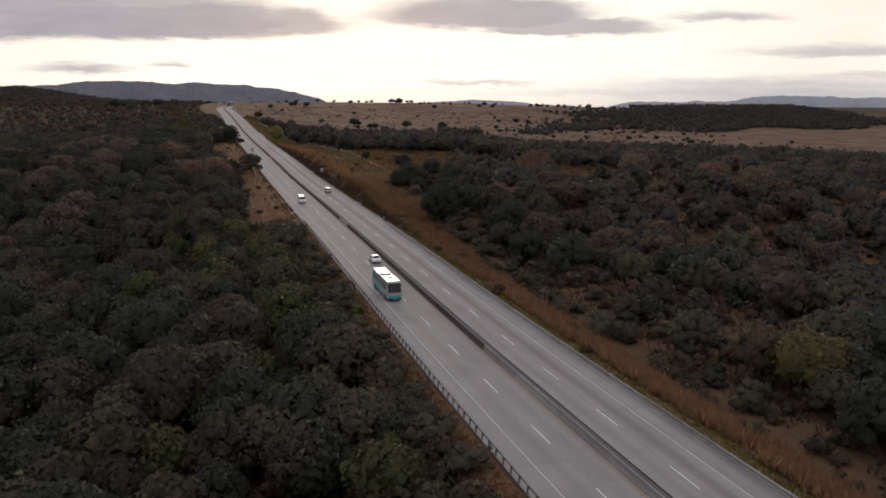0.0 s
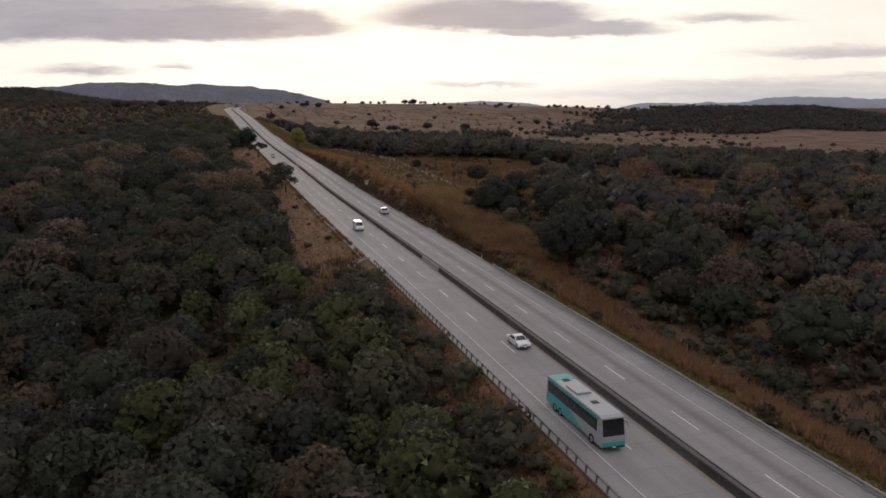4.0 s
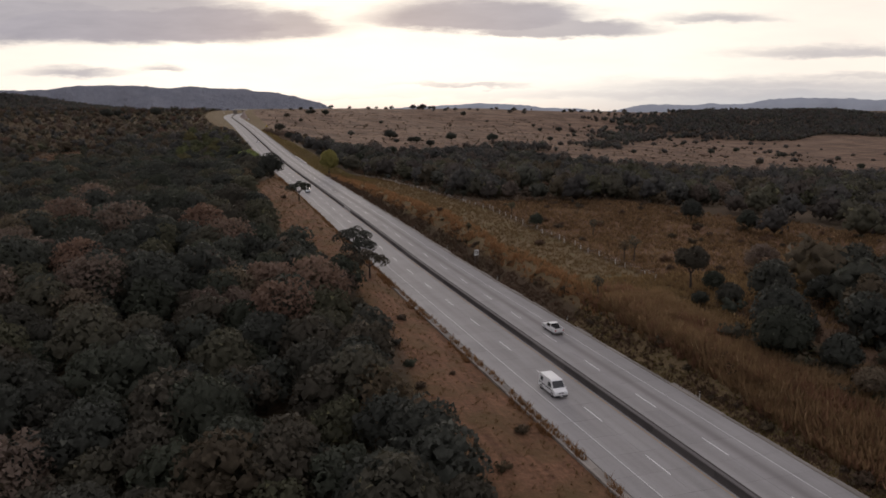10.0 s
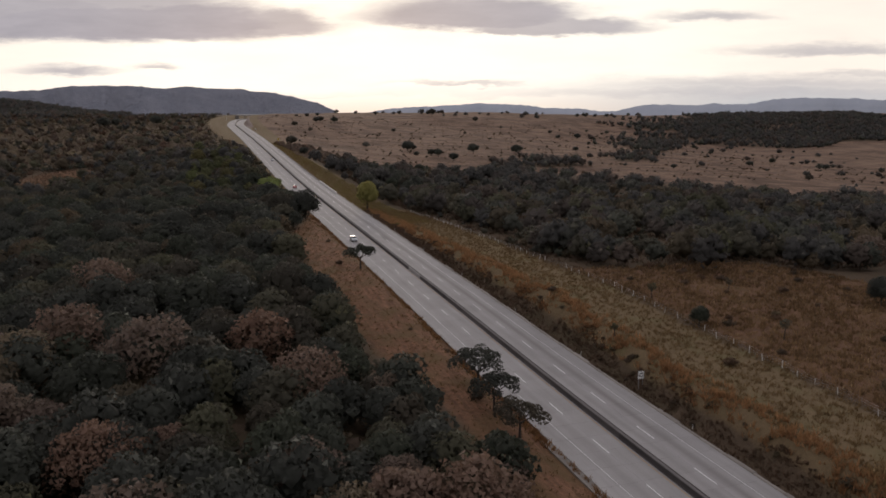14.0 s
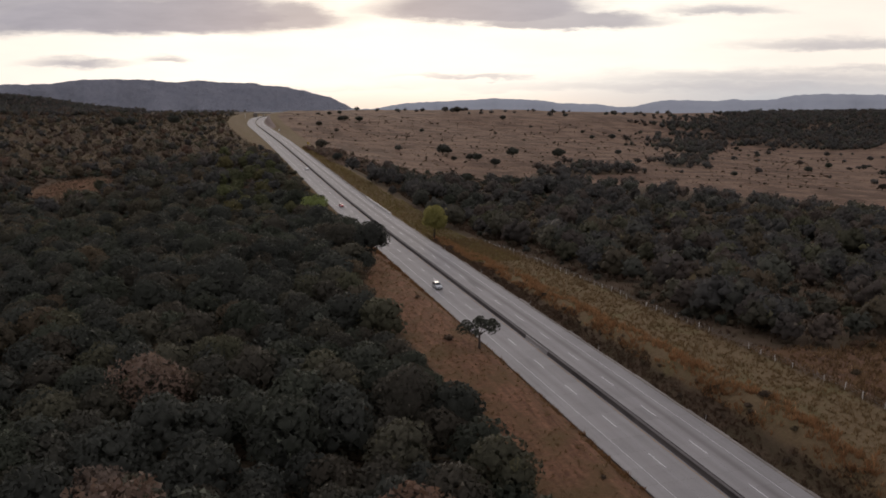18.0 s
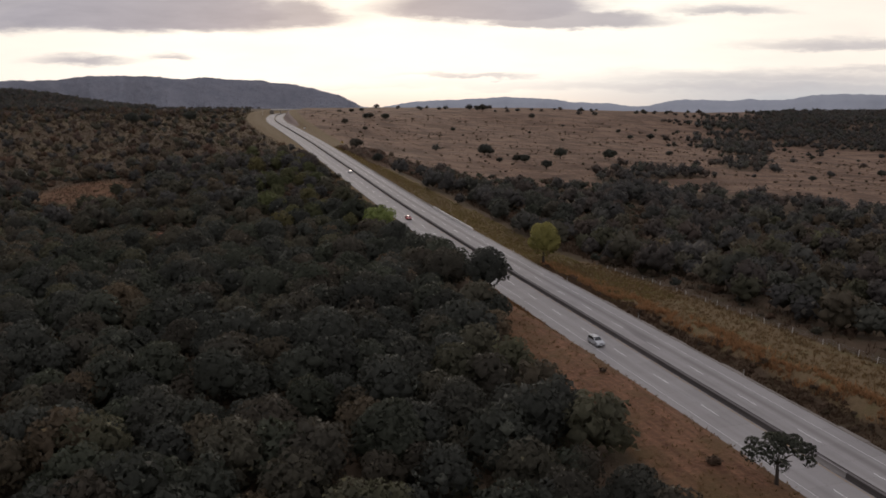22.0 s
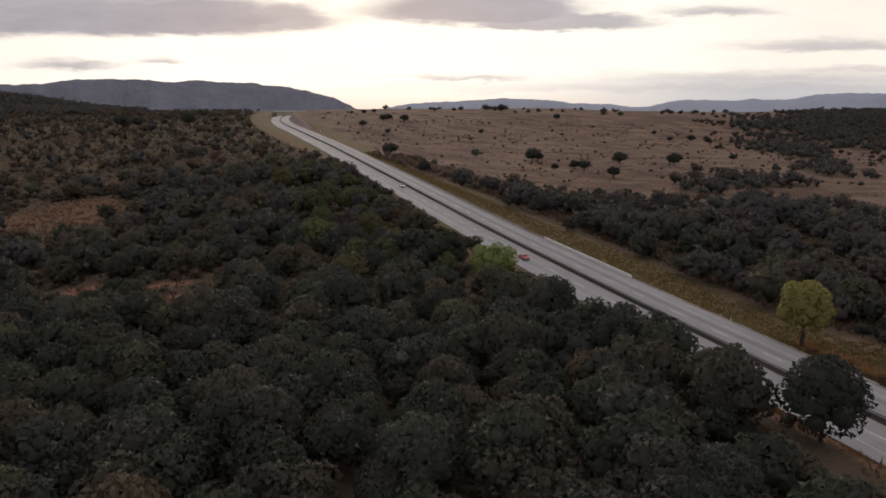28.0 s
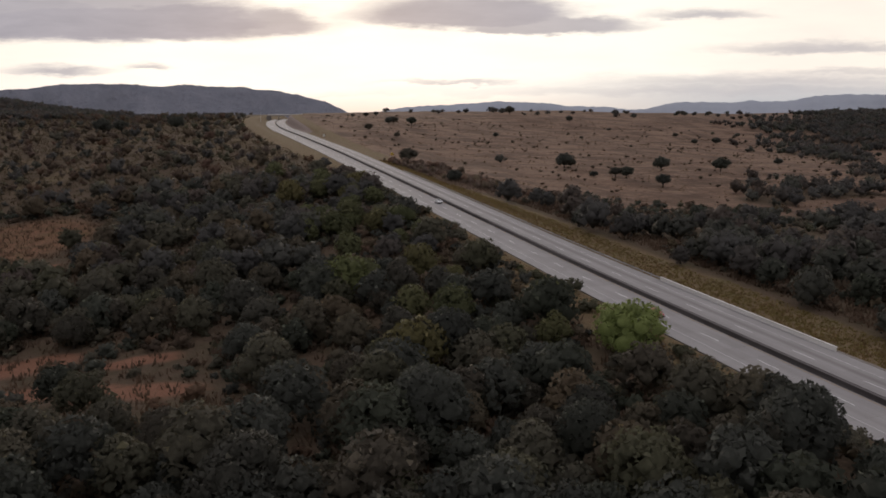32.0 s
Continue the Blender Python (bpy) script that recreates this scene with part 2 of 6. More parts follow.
def ground_build(n, b):
    pos = n.add("ShaderNodeNewGeometry").outputs["Position"]

    def attr(k):
        return n.add("ShaderNodeAttribute", {"attribute_name": k}).outputs["Fac"]
    fine, mid, big = n.noise(pos, 1.3, 5.0, 0.65), n.noise(pos, 0.16, 4.0, 0.6), n.noise(pos, 0.02, 3.0, 0.5)
    floor = n.mix(fine, (0.046, 0.034, 0.024), (0.118, 0.083, 0.055))
    floor = n.mix(n.math("MULTIPLY", n.ramp(mid, [(0.45, (0, 0, 0)), (0.65, (1, 1, 1))]), 0.6), floor, (0.056, 0.047, 0.026))
    furrow = n.noise(n.add("ShaderNodeMapping", None, Vector=pos, Scale=(1.0, 0.10, 1.0)).outputs[0], 1.1, 4.0, 0.6)
    turned = n.mix(0.5, n.add("ShaderNodeCombineXYZ", None, X=fine, Y=fine, Z=fine).outputs[0], n.add("ShaderNodeCombineXYZ", None, X=furrow, Y=furrow, Z=furrow).outputs[0])
    grass = n.mix(n.ramp(turned, [(0.36, (0, 0, 0)), (0.64, (1, 1, 1))]), (0.078, 0.040, 0.024), (0.205, 0.110, 0.066))
    grass = n.mix(n.ramp(mid, [(0.42, (0, 0, 0)), (0.68, (1, 1, 1))]), grass, (0.100, 0.064, 0.032))
    straw = n.mix(fine, (0.087, 0.062, 0.036), (0.190, 0.136, 0.076))
    straw = n.mix(n.ramp(mid, [(0.5, (0, 0, 0)), (0.7, (1, 1, 1))]), straw, (0.122, 0.100, 0.050))
    stretched = n.add("ShaderNodeMapping", {"vector_type": "POINT"}, Vector=pos, Scale=(0.9, 0.32, 1.0), Rotation=(0, 0, 0.25)).outputs[0]
    fieldn = n.noise(stretched, 0.045, 6.0, 0.66)
    field = n.mix(n.ramp(fieldn, [(0.38, (0, 0, 0)), (0.58, (1, 1, 1))]), (0.088, 0.056, 0.041), (0.188, 0.120, 0.083))
    field = n.mix(n.math("MULTIPLY", n.ramp(mid, [(0.48, (0, 0, 0)), (0.62, (1, 1, 1))]), 0.5), field, (0.112, 0.070, 0.046))
    # long pale terraces of bent grass, and darker weeds between them
    terrace = n.noise(n.add("ShaderNodeMapping", None, Vector=pos, Scale=(0.28, 1.0, 1.0), Rotation=(0, 0, -0.12)).outputs[0], 0.075, 5.0, 0.62)
    field = n.mix(n.math("MULTIPLY", n.ramp(terrace, [(0.52, (0, 0, 0)), (0.60, (1, 1, 1))]), 0.7), field, (0.245, 0.165, 0.116))
    field = n.mix(n.math("MULTIPLY", n.ramp(terrace, [(0.36, (1, 1, 1)), (0.46, (0, 0, 0))]), 0.6), field, (0.078, 0.052, 0.037))
    field = n.mix(n.math("MULTIPLY", n.ramp(n.noise(pos, 0.34, 4.0, 0.72), [(0.44, (1, 1, 1)), (0.56, (0, 0, 0))]), 0.6), field, (0.080, 0.054, 0.038))
    field = n.mix(n.math("MULTIPLY", n.ramp(big, [(0.48, (0, 0, 0)), (0.62, (1, 1, 1))]), 0.35), field, (0.225, 0.150, 0.105))
    dirt = n.mix(fine, (0.125, 0.058, 0.036), (0.265, 0.132, 0.085))
    rock = n.mix(fine, (0.10, 0.075, 0.065), (0.30, 0.24, 0.21))

    def edge(k, sharp=0.25):
        a = n.math("ADD", attr(k), n.math("MULTIPLY", n.math("SUBTRACT", mid, 0.5), 0.8))
        return n.add("ShaderNodeMapRange", {"interpolation_type": "SMOOTHSTEP"}, Value=a, From_Min=0.5 - sharp, From_Max=0.5 + sharp).outputs[0]
    c = n.mix(edge("field"), floor, field)
    c = n.mix(edge("grass"), c, grass)
    c = n.mix(edge("straw"), c, straw)
    c = n.mix(n.math("MULTIPLY", edge("dirt", 0.3), 0.85), c, dirt)
    c = n.mix(edge("rock", 0.15), c, rock)
    n.set(b, "Base_Color", c)
    bump(n, b, n.math("ADD", fine, n.math("MULTIPLY", mid, 2.0)), 0.6, 0.5)


M["ground"] = material("dry_ground", ground_build, rough=0.95, spec=0.1)


SPILL = (5.2, 499)


def concrete_build(a0, a1, patchy, tracks=False):
    def build(n, b):
        g = n.add("ShaderNodeNewGeometry")
        pos = g.outputs["Position"]
        long = n.add("ShaderNodeMapping", None, Vector=pos, Scale=(1.0, 0.05, 1.0)).outputs[0]
        streak, fine, mid = n.noise(long, 0.9, 4.0, 0.6), n.noise(pos, 3.0, 5.0, 0.7), n.noise(pos, 0.25, 3.0, 0.5)
        ob = n.add("ShaderNodeObjectInfo").outputs["Random"]
        rnd = n.math("FRACT", n.math("ADD", ob, g.outputs["Random Per Island"]))
        v = n.math("ADD", n.math("MULTIPLY", streak, 0.55), n.math("MULTIPLY", mid, 0.25))
        v = n.math("ADD", v, n.math("MULTIPLY", n.math("SUBTRACT", rnd, 0.5), patchy))
        v = n.math("ADD", v, n.math("MULTIPLY", n.math("SUBTRACT", fine, 0.5), 0.3), clamp=True)
        c = n.mix(n.ramp(v, [(0.15, (0, 0, 0)), (0.7, (1, 1, 1))]), a0, a1)
        if tracks:
            # rubber and oil laid down along the wheel tracks
            x = n.add("ShaderNodeSeparateXYZ", None, Vector=pos).outputs[0]
            k = None
            for cx, w, a in ((6.3, 0.75, 0.55), (2.9, 0.7, 0.22), (-6.2, 0.8, 0.18), (-2.9, 0.7, 0.14)):
                q = n.math("DIVIDE", n.math("SUBTRACT", x, cx), w)
                m = n.math("MULTIPLY", n.math("EXPONENT", n.math("MULTIPLY", n.math("MULTIPLY", q, q), -1.0)), a)
                k = m if k is None else n.math("ADD", k, m)
            k = n.math("MULTIPLY", k, n.math("ADD", n.math("MULTIPLY", streak, 1.3), n.math("MULTIPLY", mid, 0.6)), clamp=True)
            c = n.mix(k, c, (0.115, 0.10, 0.098))
            # an old spill of oil
            xyz = n.add("ShaderNodeSeparateXYZ", None, Vector=pos)
            u = n.math("DIVIDE", n.math("SUBTRACT", xyz.outputs[0], SPILL[0]), 2.4)
            w = n.math("DIVIDE", n.math("SUBTRACT", xyz.outputs[1], SPILL[1]), 13.0)
            d = n.math("ADD", n.math("ADD", n.math("MULTIPLY", u, u), n.math("MULTIPLY", w, w)), n.math("MULTIPLY", streak, 1.2))
            c = n.mix(n.math("MULTIPLY", n.ramp(d, [(0.5, (1, 1, 1)), (1.5, (0, 0, 0))]), 0.55), c, (0.105, 0.095, 0.095))
        n.set(b, "Base_Color", c)
        bump(n, b, fine, 0.15, 0.01)
    return build


M["slab"] = material("worn_concrete", concrete_build((0.200, 0.191, 0.187), (0.325, 0.312, 0.304), 0.12, True), rough=0.8)
M["joint"] = material("joint_fill", concrete_build((0.12, 0.11, 0.10), (0.20, 0.185, 0.17), 0.1), rough=0.9)
M["barrier"] = material("barrier_concrete", concrete_build((0.15, 0.14, 0.135), (0.38, 0.365, 0.35), 0.2), rough=0.85)
M["bartop"] = material("barrier_fill", concrete_build((0.085, 0.076, 0.076), (0.150, 0.136, 0.134), 0.1), rough=0.9)
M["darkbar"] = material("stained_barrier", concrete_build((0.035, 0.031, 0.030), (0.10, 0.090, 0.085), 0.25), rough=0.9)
M["kerb"] = material("ditch_concrete", concrete_build((0.13, 0.115, 0.10), (0.30, 0.27, 0.24), 0.3), rough=0.9)
M["white"] = material("white_line", (0.66, 0.65, 0.64), rough=0.6)
M["fadedwhite"] = material("faded_white_line", (0.50, 0.49, 0.48), rough=0.7)
M["yellowline"] = material("yellow_line", (0.33, 0.225, 0.11), rough=0.6)
M["whitewash"] = material("whitewashed_concrete", concrete_build((0.45, 0.43, 0.40), (0.78, 0.76, 0.72), 0.2), rough=0.8)
M["steel"] = material("galvanised_steel", concrete_build((0.22, 0.22, 0.225), (0.46, 0.46, 0.465), 0.2), rough=0.5, metal=0.6)
M["post"] = material("painted_post", (0.56, 0.54, 0.50), rough=0.7)


# aerial haze is painted into the forested slopes' base colour, hence the blue-grey
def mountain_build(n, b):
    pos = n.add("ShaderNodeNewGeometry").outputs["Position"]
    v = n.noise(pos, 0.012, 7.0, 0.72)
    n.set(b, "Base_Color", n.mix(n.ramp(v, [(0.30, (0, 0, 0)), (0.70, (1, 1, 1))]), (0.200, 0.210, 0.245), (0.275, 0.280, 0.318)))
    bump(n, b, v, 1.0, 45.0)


M["mountain"] = material("haze_painted_slopes", mountain_build, rough=1.0, spec=0.0)


# thicker distance haze, again put straight into the base colour
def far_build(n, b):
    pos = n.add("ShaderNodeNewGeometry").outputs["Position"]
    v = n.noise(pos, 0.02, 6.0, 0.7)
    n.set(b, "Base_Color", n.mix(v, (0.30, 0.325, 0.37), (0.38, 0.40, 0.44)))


M["farhill"] = material("haze_painted_far_slopes", far_build, rough=1.0, spec=0.0)

# ---------------------------------------------------------------- mesh helpers


def raw(name, V, Q=None, T=None, mats=(), idx=None, smooth=False, normals=None):
    """A mesh from numpy arrays: verts, quads, triangles."""
    me = bpy.data.meshes.new(name)
    V = np.asarray(V, dtype=np.float32)
    Q = np.zeros((0, 4), int) if Q is None else np.asarray(Q)
    T = np.zeros((0, 3), int) if T is None else np.asarray(T)
    me.vertices.add(len(V))
    me.vertices.foreach_set("co", V.ravel())
    loops = np.concatenate([Q.ravel(), T.ravel()]).astype(np.int32)
    me.loops.add(len(loops))
    me.loops.foreach_set("vertex_index", loops)
    np_ = len(Q) + len(T)
    me.polygons.add(np_)
    start = np.concatenate([np.arange(len(Q)) * 4, len(Q) * 4 + np.arange(len(T)) * 3]).astype(np.int32)
    me.polygons.foreach_set("loop_start", start)
    if idx is not None:
        me.polygons.foreach_set("material_index", np.asarray(idx, dtype=np.int32))
    me.polygons.foreach_set("use_smooth", np.full(np_, smooth, dtype=bool))
    for m in mats:
        me.materials.append(m)
    me.update(calc_edges=True)
    if normals is not None:
        me.normals_split_custom_set_from_vertices(normals)
    return me


def part(name, bm, mat, parent, label=""):
    """Link a bmesh, or a ready mesh, as one part under a thing."""
    if isinstance(bm, bpy.types.Mesh):
        me = bm
    else:
        me = bpy.data.meshes.new(name)
        bm.to_mesh(me)
        bm.free()
    if mat is not None and not me.materials:
        me.materials.append(mat)
    ob = new(name, me)
    ob.parent = parent
    if label:
        ob["label"] = label
    return ob


def empty(name, m=None):
    e = new(name)
    e.empty_display_size = 0.3
    if m is not None:
        e.matrix_world = m
    return e


def box(bm, x0, x1, y0, y1, z0, z1, bev=0.0):
    vs = [bm.verts.new(c) for c in ((x0, y0, z0), (x1, y0, z0), (x1, y1, z0), (x0, y1, z0), (x0, y0, z1), (x1, y0, z1), (x1, y1, z1), (x0, y1, z1))]
    fs = [bm.faces.new([vs[i] for i in f]) for f in ((0, 3, 2, 1), (4, 5, 6, 7), (0, 1, 5, 4), (1, 2, 6, 5), (2, 3, 7, 6), (3, 0, 4, 7))]
    if bev:
        es = {e for f in fs for e in f.edges}
        bmesh.ops.bevel(bm, geom=list(es), offset=bev, segments=2, affect="EDGES", profile=0.6)


def box_mesh(name, size, bev=0.0, centre=(0, 0, 0)):
    bm = bmesh.new()
    a, b, c = (s / 2 for s in size)
    x, y, z = centre
    box(bm, x - a, x + a, y - b, y + b, z - c, z + c, bev)
    me = bpy.data.meshes.new(name)
    bm.to_mesh(me)
    bm.free()
    return me


def tube(bm, pts, radii, seg=7):
    """A tapered tube along pts."""
    rings = []
    for i, p in enumerate(pts):
        p = Vector(p)
        t = (Vector(pts[min(i + 1, len(pts) - 1)]) - Vector(pts[max(i - 1, 0)])).normalized()
        a = t.orthogonal().normalized()
        b = t.cross(a)
        rings.append([bm.verts.new(p + (a * math.cos(k * 2 * math.pi / seg) + b * math.sin(k * 2 * math.pi / seg)) * radii[i]) for k in range(seg)])
    for r0, r1 in zip(rings, rings[1:]):
        for k in range(seg):
            bm.faces.new((r0[k], r0[(k + 1) % seg], r1[(k + 1) % seg], r1[k]))
    bm.faces.new(rings[0][::-1])
    bm.faces.new(rings[-1])


# ---------------------------------------------------------------- lie of the land
_ky = np.array([-300, 50, 100, 150, 200, 250, 350, 400, 450, 500, 600, 700, 850, 1000, 1200, 1500, 2000])
_kz = np.array([0.3, 0, -0.2, 0.5, 1.1, 1.3, 1.5, 2.6, 3.2, 3.8, 4.7, 6.8, 11.8, 16.4, 20.4, 23.0, 20.0])
_dy = np.arange(-300, 2000.0, 5)
_dz = np.interp(_dy, _ky, _kz)
_k = np.exp(-(np.arange(-12, 13) / 6.0) ** 2)
_dz = np.convolve(np.pad(_dz, 12, mode="edge"), _k / _k.sum(), mode="valid")


def zroad(y):
    return np.interp(y, _dy, _dz)


def xroad(y):
    """The motorway runs straight and bends to the right at the far rise."""
    d = np.clip(np.asarray(y, float) - 1210, 0, 520)
    return d * d / 4200.0 + np.clip(np.asarray(y, float) - 1730, 0, None) * 0.24


def step(a, b, x):
    t = np.clip((x - a) / (b - a), 0, 1)
    return t * t * (3 - 2 * t)


def bell(x, y, cx, cy, sx, sy):
    return np.exp(-((x - cx) / sx) ** 2 - ((y - cy) / sy) ** 2)


# height over the road of the shelf of land 45 m to the right, and its fall beyond
SHELF = ([60, 150, 170, 193, 215, 240, 265, 285, 310, 340, 365, 390, 420, 450, 480, 510, 540, 560, 600], [-5, -4.6, -4.4, -1.2, 1.8, 3.1, 4.4, 5.2, 5.1, 5.1, 6.0, 6.4, 5.1, 3.9, 2.9, 1.8, 0.1, -1.5, -2.7])
FALL = ([60, 180, 225, 285, 560, 640], [-0.13, -0.13, -0.05, -0.045, -0.045, -0.06])
# height over the road of the wooded plateau to the left
PLATEAU = ([190, 235, 273, 300, 325, 400, 455, 490, 525, 550, 592, 625, 650], [-8, -3.5, 0.6, 3.6, 5.6, 5.0, 4.1, 4.2, 2.6, 1.4, -2.0, -2.9, -4.6])


def natural(s, y):
    """Height of the open land at s metres to the right of the road."""
    r, l = np.clip(s, 0, 700), np.clip(-s, 0, 170)
    z = zroad(y)
    right = z - 0.06 * r * (1 - step(1200, 1700, y)) + 6.5 * step(1200, 1600, y) + 8 * bell(s, y, 100, 1330, 150, 190)
    right = right - 6.5 * bell(s, y, 165, 1010, 110, 150) - 6.0 * bell(s, y, 140, 850, 90, 80)
    shelf = z + np.interp(y, *SHELF) * step(2, 18, r) + np.interp(y, *FALL) * np.clip(r - 45, 0, 75) - 0.05 * np.clip(r - 120, 0, None)
    right = shelf + (right - shelf) * step(580, 700, y)
    left = z - 3.5 * step(13, 21, l) * step(235, 185, y) - 0.075 * l * (1 - step(850, 1350, y)) + 7.9 * bell(s, y, -28, 430, 42, 150) + 5 * step(900, 1450, y) + 2 * bell(s, y, -110, 1000, 60, 200)
    plateau = z + np.interp(y, *PLATEAU) - 0.03 * np.clip(-s - 110, 0, 150)
    left = left + (plateau - left) * step(24, 46, l) * step(215, 270, y) * step(700, 640, y)
    z = np.where(s > 0, right, left)
    z = z + 1.2 * np.sin(s * 0.021 + 1.0) * np.sin(y * 0.017) * step(25, 120, np.abs(s)) + 0.5 * np.sin(s * 0.11 + y * 0.05) * np.sin(y * 0.083 - s * 0.04) * step(20, 60, np.abs(s))
    z = z - 11 * step(350, 900, s) * step(1250, 1650, y) + 26 * bell(s, y, -470, 1780, 130, 240)
    return z - 130 * step(1800, 2900, y) - 60 * step(1500, 3500, np.abs(s))


def ground_z(s, y):
    a = np.abs(s)
    n = natural(s, y)
    z = zroad(y) - 150 * step(1750, 2600, y)
    cut = step(1150, 1300, y) * (s > 0)
    w = 15.0 - 9.0 * cut - 8.0 * (s < 0) * step(290, 340, y) * step(580, 520, y) - 9.5 * (s > 0) * step(215, 265, y) * step(575, 520, y)
    t = step(11.6, 11.6 + w, a)
    edge = z - 0.12 - 0.25 * step(11.2, 13, a)
    return np.where(a < 11.3, z - 0.30, edge * (1 - t) + n * t)


def patch_at(s, y, cx, cy, sx, sy):
    return np.clip(1.6 * bell(s, y, cx, cy, sx, sy) - 0.3, 0, 1)


LEFT_EDGE = ([-60, 150, 192, 208, 240, 270, 300, 330, 365, 400, 480, 500, 520, 542, 575, 608, 640, 700, 780, 900, 1000, 1150], [15, 15, 15.5, 23, 25, 23, 21, 23, 29, 31, 31, 27, 20, 15, 12.5, 15.5, 21, 20, 17, 15, 24, 34])
FENCE = ([270, 285, 310, 340, 390, 450, 510, 560], [30, 33, 34.4, 35, 33.8, 34, 32.6, 33.2])


# patches of bare red earth: s, y, half widths
BARE = ((-103, 658, 12, 5.5), (-91.5, 640, 4, 4), (-124, 688, 12, 7), (-123, 667, 9, 6), (-104, 678, 9, 4), (-113, 663, 6, 4), (-26, 607, 4, 3.5), (-142, 785, 12, 6))


def left_edge(y):
    return np.interp(y, *LEFT_EDGE)


def near_wood(s):
    """Where the wood to the right begins, along y."""
    return np.interp(s, [33, 34, 52, 70, 88, 97, 104, 110, 120, 127, 135, 180, 280], [600, 416, 408, 413, 411, 398, 388, 378, 366, 362, 348, 310, 250])


def far_wood(s):
    return np.interp(s, [0, 40, 75, 95, 116, 196, 274, 344, 514, 800], [850, 820, 776, 722, 785, 800, 705, 645, 640, 700])


def patchy(s, y):
    """Slow uneven pattern, 0 to 1, that opens clearings in the woods."""
    p = np.sin(s * 0.083 + 1.3 * np.sin(y * 0.031)) * np.sin(y * 0.067 + 1.1 * np.sin(s * 0.043)) + 0.6 * np.sin(s * 0.19 - y * 0.11 + 2.0)
    return step(-0.9, 0.9, p)


def woods(s, y):
    """How thickly the land is wooded, 0 to 1."""
    d = -s
    pt = patchy(s, y)
    left = np.where(d > left_edge(y), 1.0, 0.0) * (1 - step(590, 680, y) * (0.62 - 0.55 * pt)) * (1 - 0.45 * step(900, 1150, y))
    for c in ((-110, 664, 24, 24), (-128, 686, 16, 14), (-150, 835, 32, 52), (-92, 642, 8, 9), (-145, 780, 22, 18)):
        left = left * (1 - np.clip(1.5 * bell(s, y, *c), 0, 1))
    a = np.where((y < 282 - 0.10 * s) & (s > np.interp(y, [0, 60, 150, 230, 285], [31, 30, 31, 31, 34])), 0.28 + 0.62 * pt, 0.0)
    b = np.where((y > near_wood(s)) & (y < far_wood(s)) & (s > np.interp(y, [400, 540, 600, 700, 850], [36, 35, 28, 25, 24])), 1.0, 0.0) * (0.24 + 0.66 * pt) * (1 - 0.6 * patch_at(s, y, 62, 520, 16, 50))
    rim = 0.81 * (y - 515) + 50 * np.sin(y * 0.02) + 40 * np.sin(y * 0.057 + s * 0.013)
    c = np.where((y > 1190 + 0.05 * s + 40 * np.sin(s * 0.02)) & (y < 1720), 0.95, 0.0) * step(-120, 90, s - rim) * (0.62 + 0.38 * step(-0.5, 0.3, np.sin(s * 0.013 + 1) * np.sin(y * 0.021)))
    # a grove below the field, and a wooded ravine that climbs to the far ridge
    for g in ((205, 866, 20, 22), (235, 880, 26, 30), (264, 866, 22, 20), (250, 928, 18, 9), (360, 922, 22, 24), (388, 960, 26, 26), (430, 1005, 30, 26), (503, 1105, 40, 28), (560, 1180, 44, 40), (616, 1280, 45, 40)):
        c = np.maximum(c, np.clip(1.5 * bell(s, y, *g) - 0.25, 0, 0.85))
    # dark woods on the hill beyond the far rise
    left = np.where((y > 1500) & (s < -250), 1.0, left)
    open_ = np.where((y >= 282 - 0.10 * s) & (y <= near_wood(s)) & (s > 50), 0.02 + 0.8 * step(118, 150, s) * pt, 0.0)
    left = left * (1 - np.clip(1.9 * bell(s, y, -20, 638, 11, 13), 0, 1)) * (1 - np.clip(1.8 * bell(s, y, -20, 524, 8, 9), 0, 1))
    right = np.maximum(np.maximum(a, b), np.maximum(c, open_))
    return np.where(s < 0, left, right)


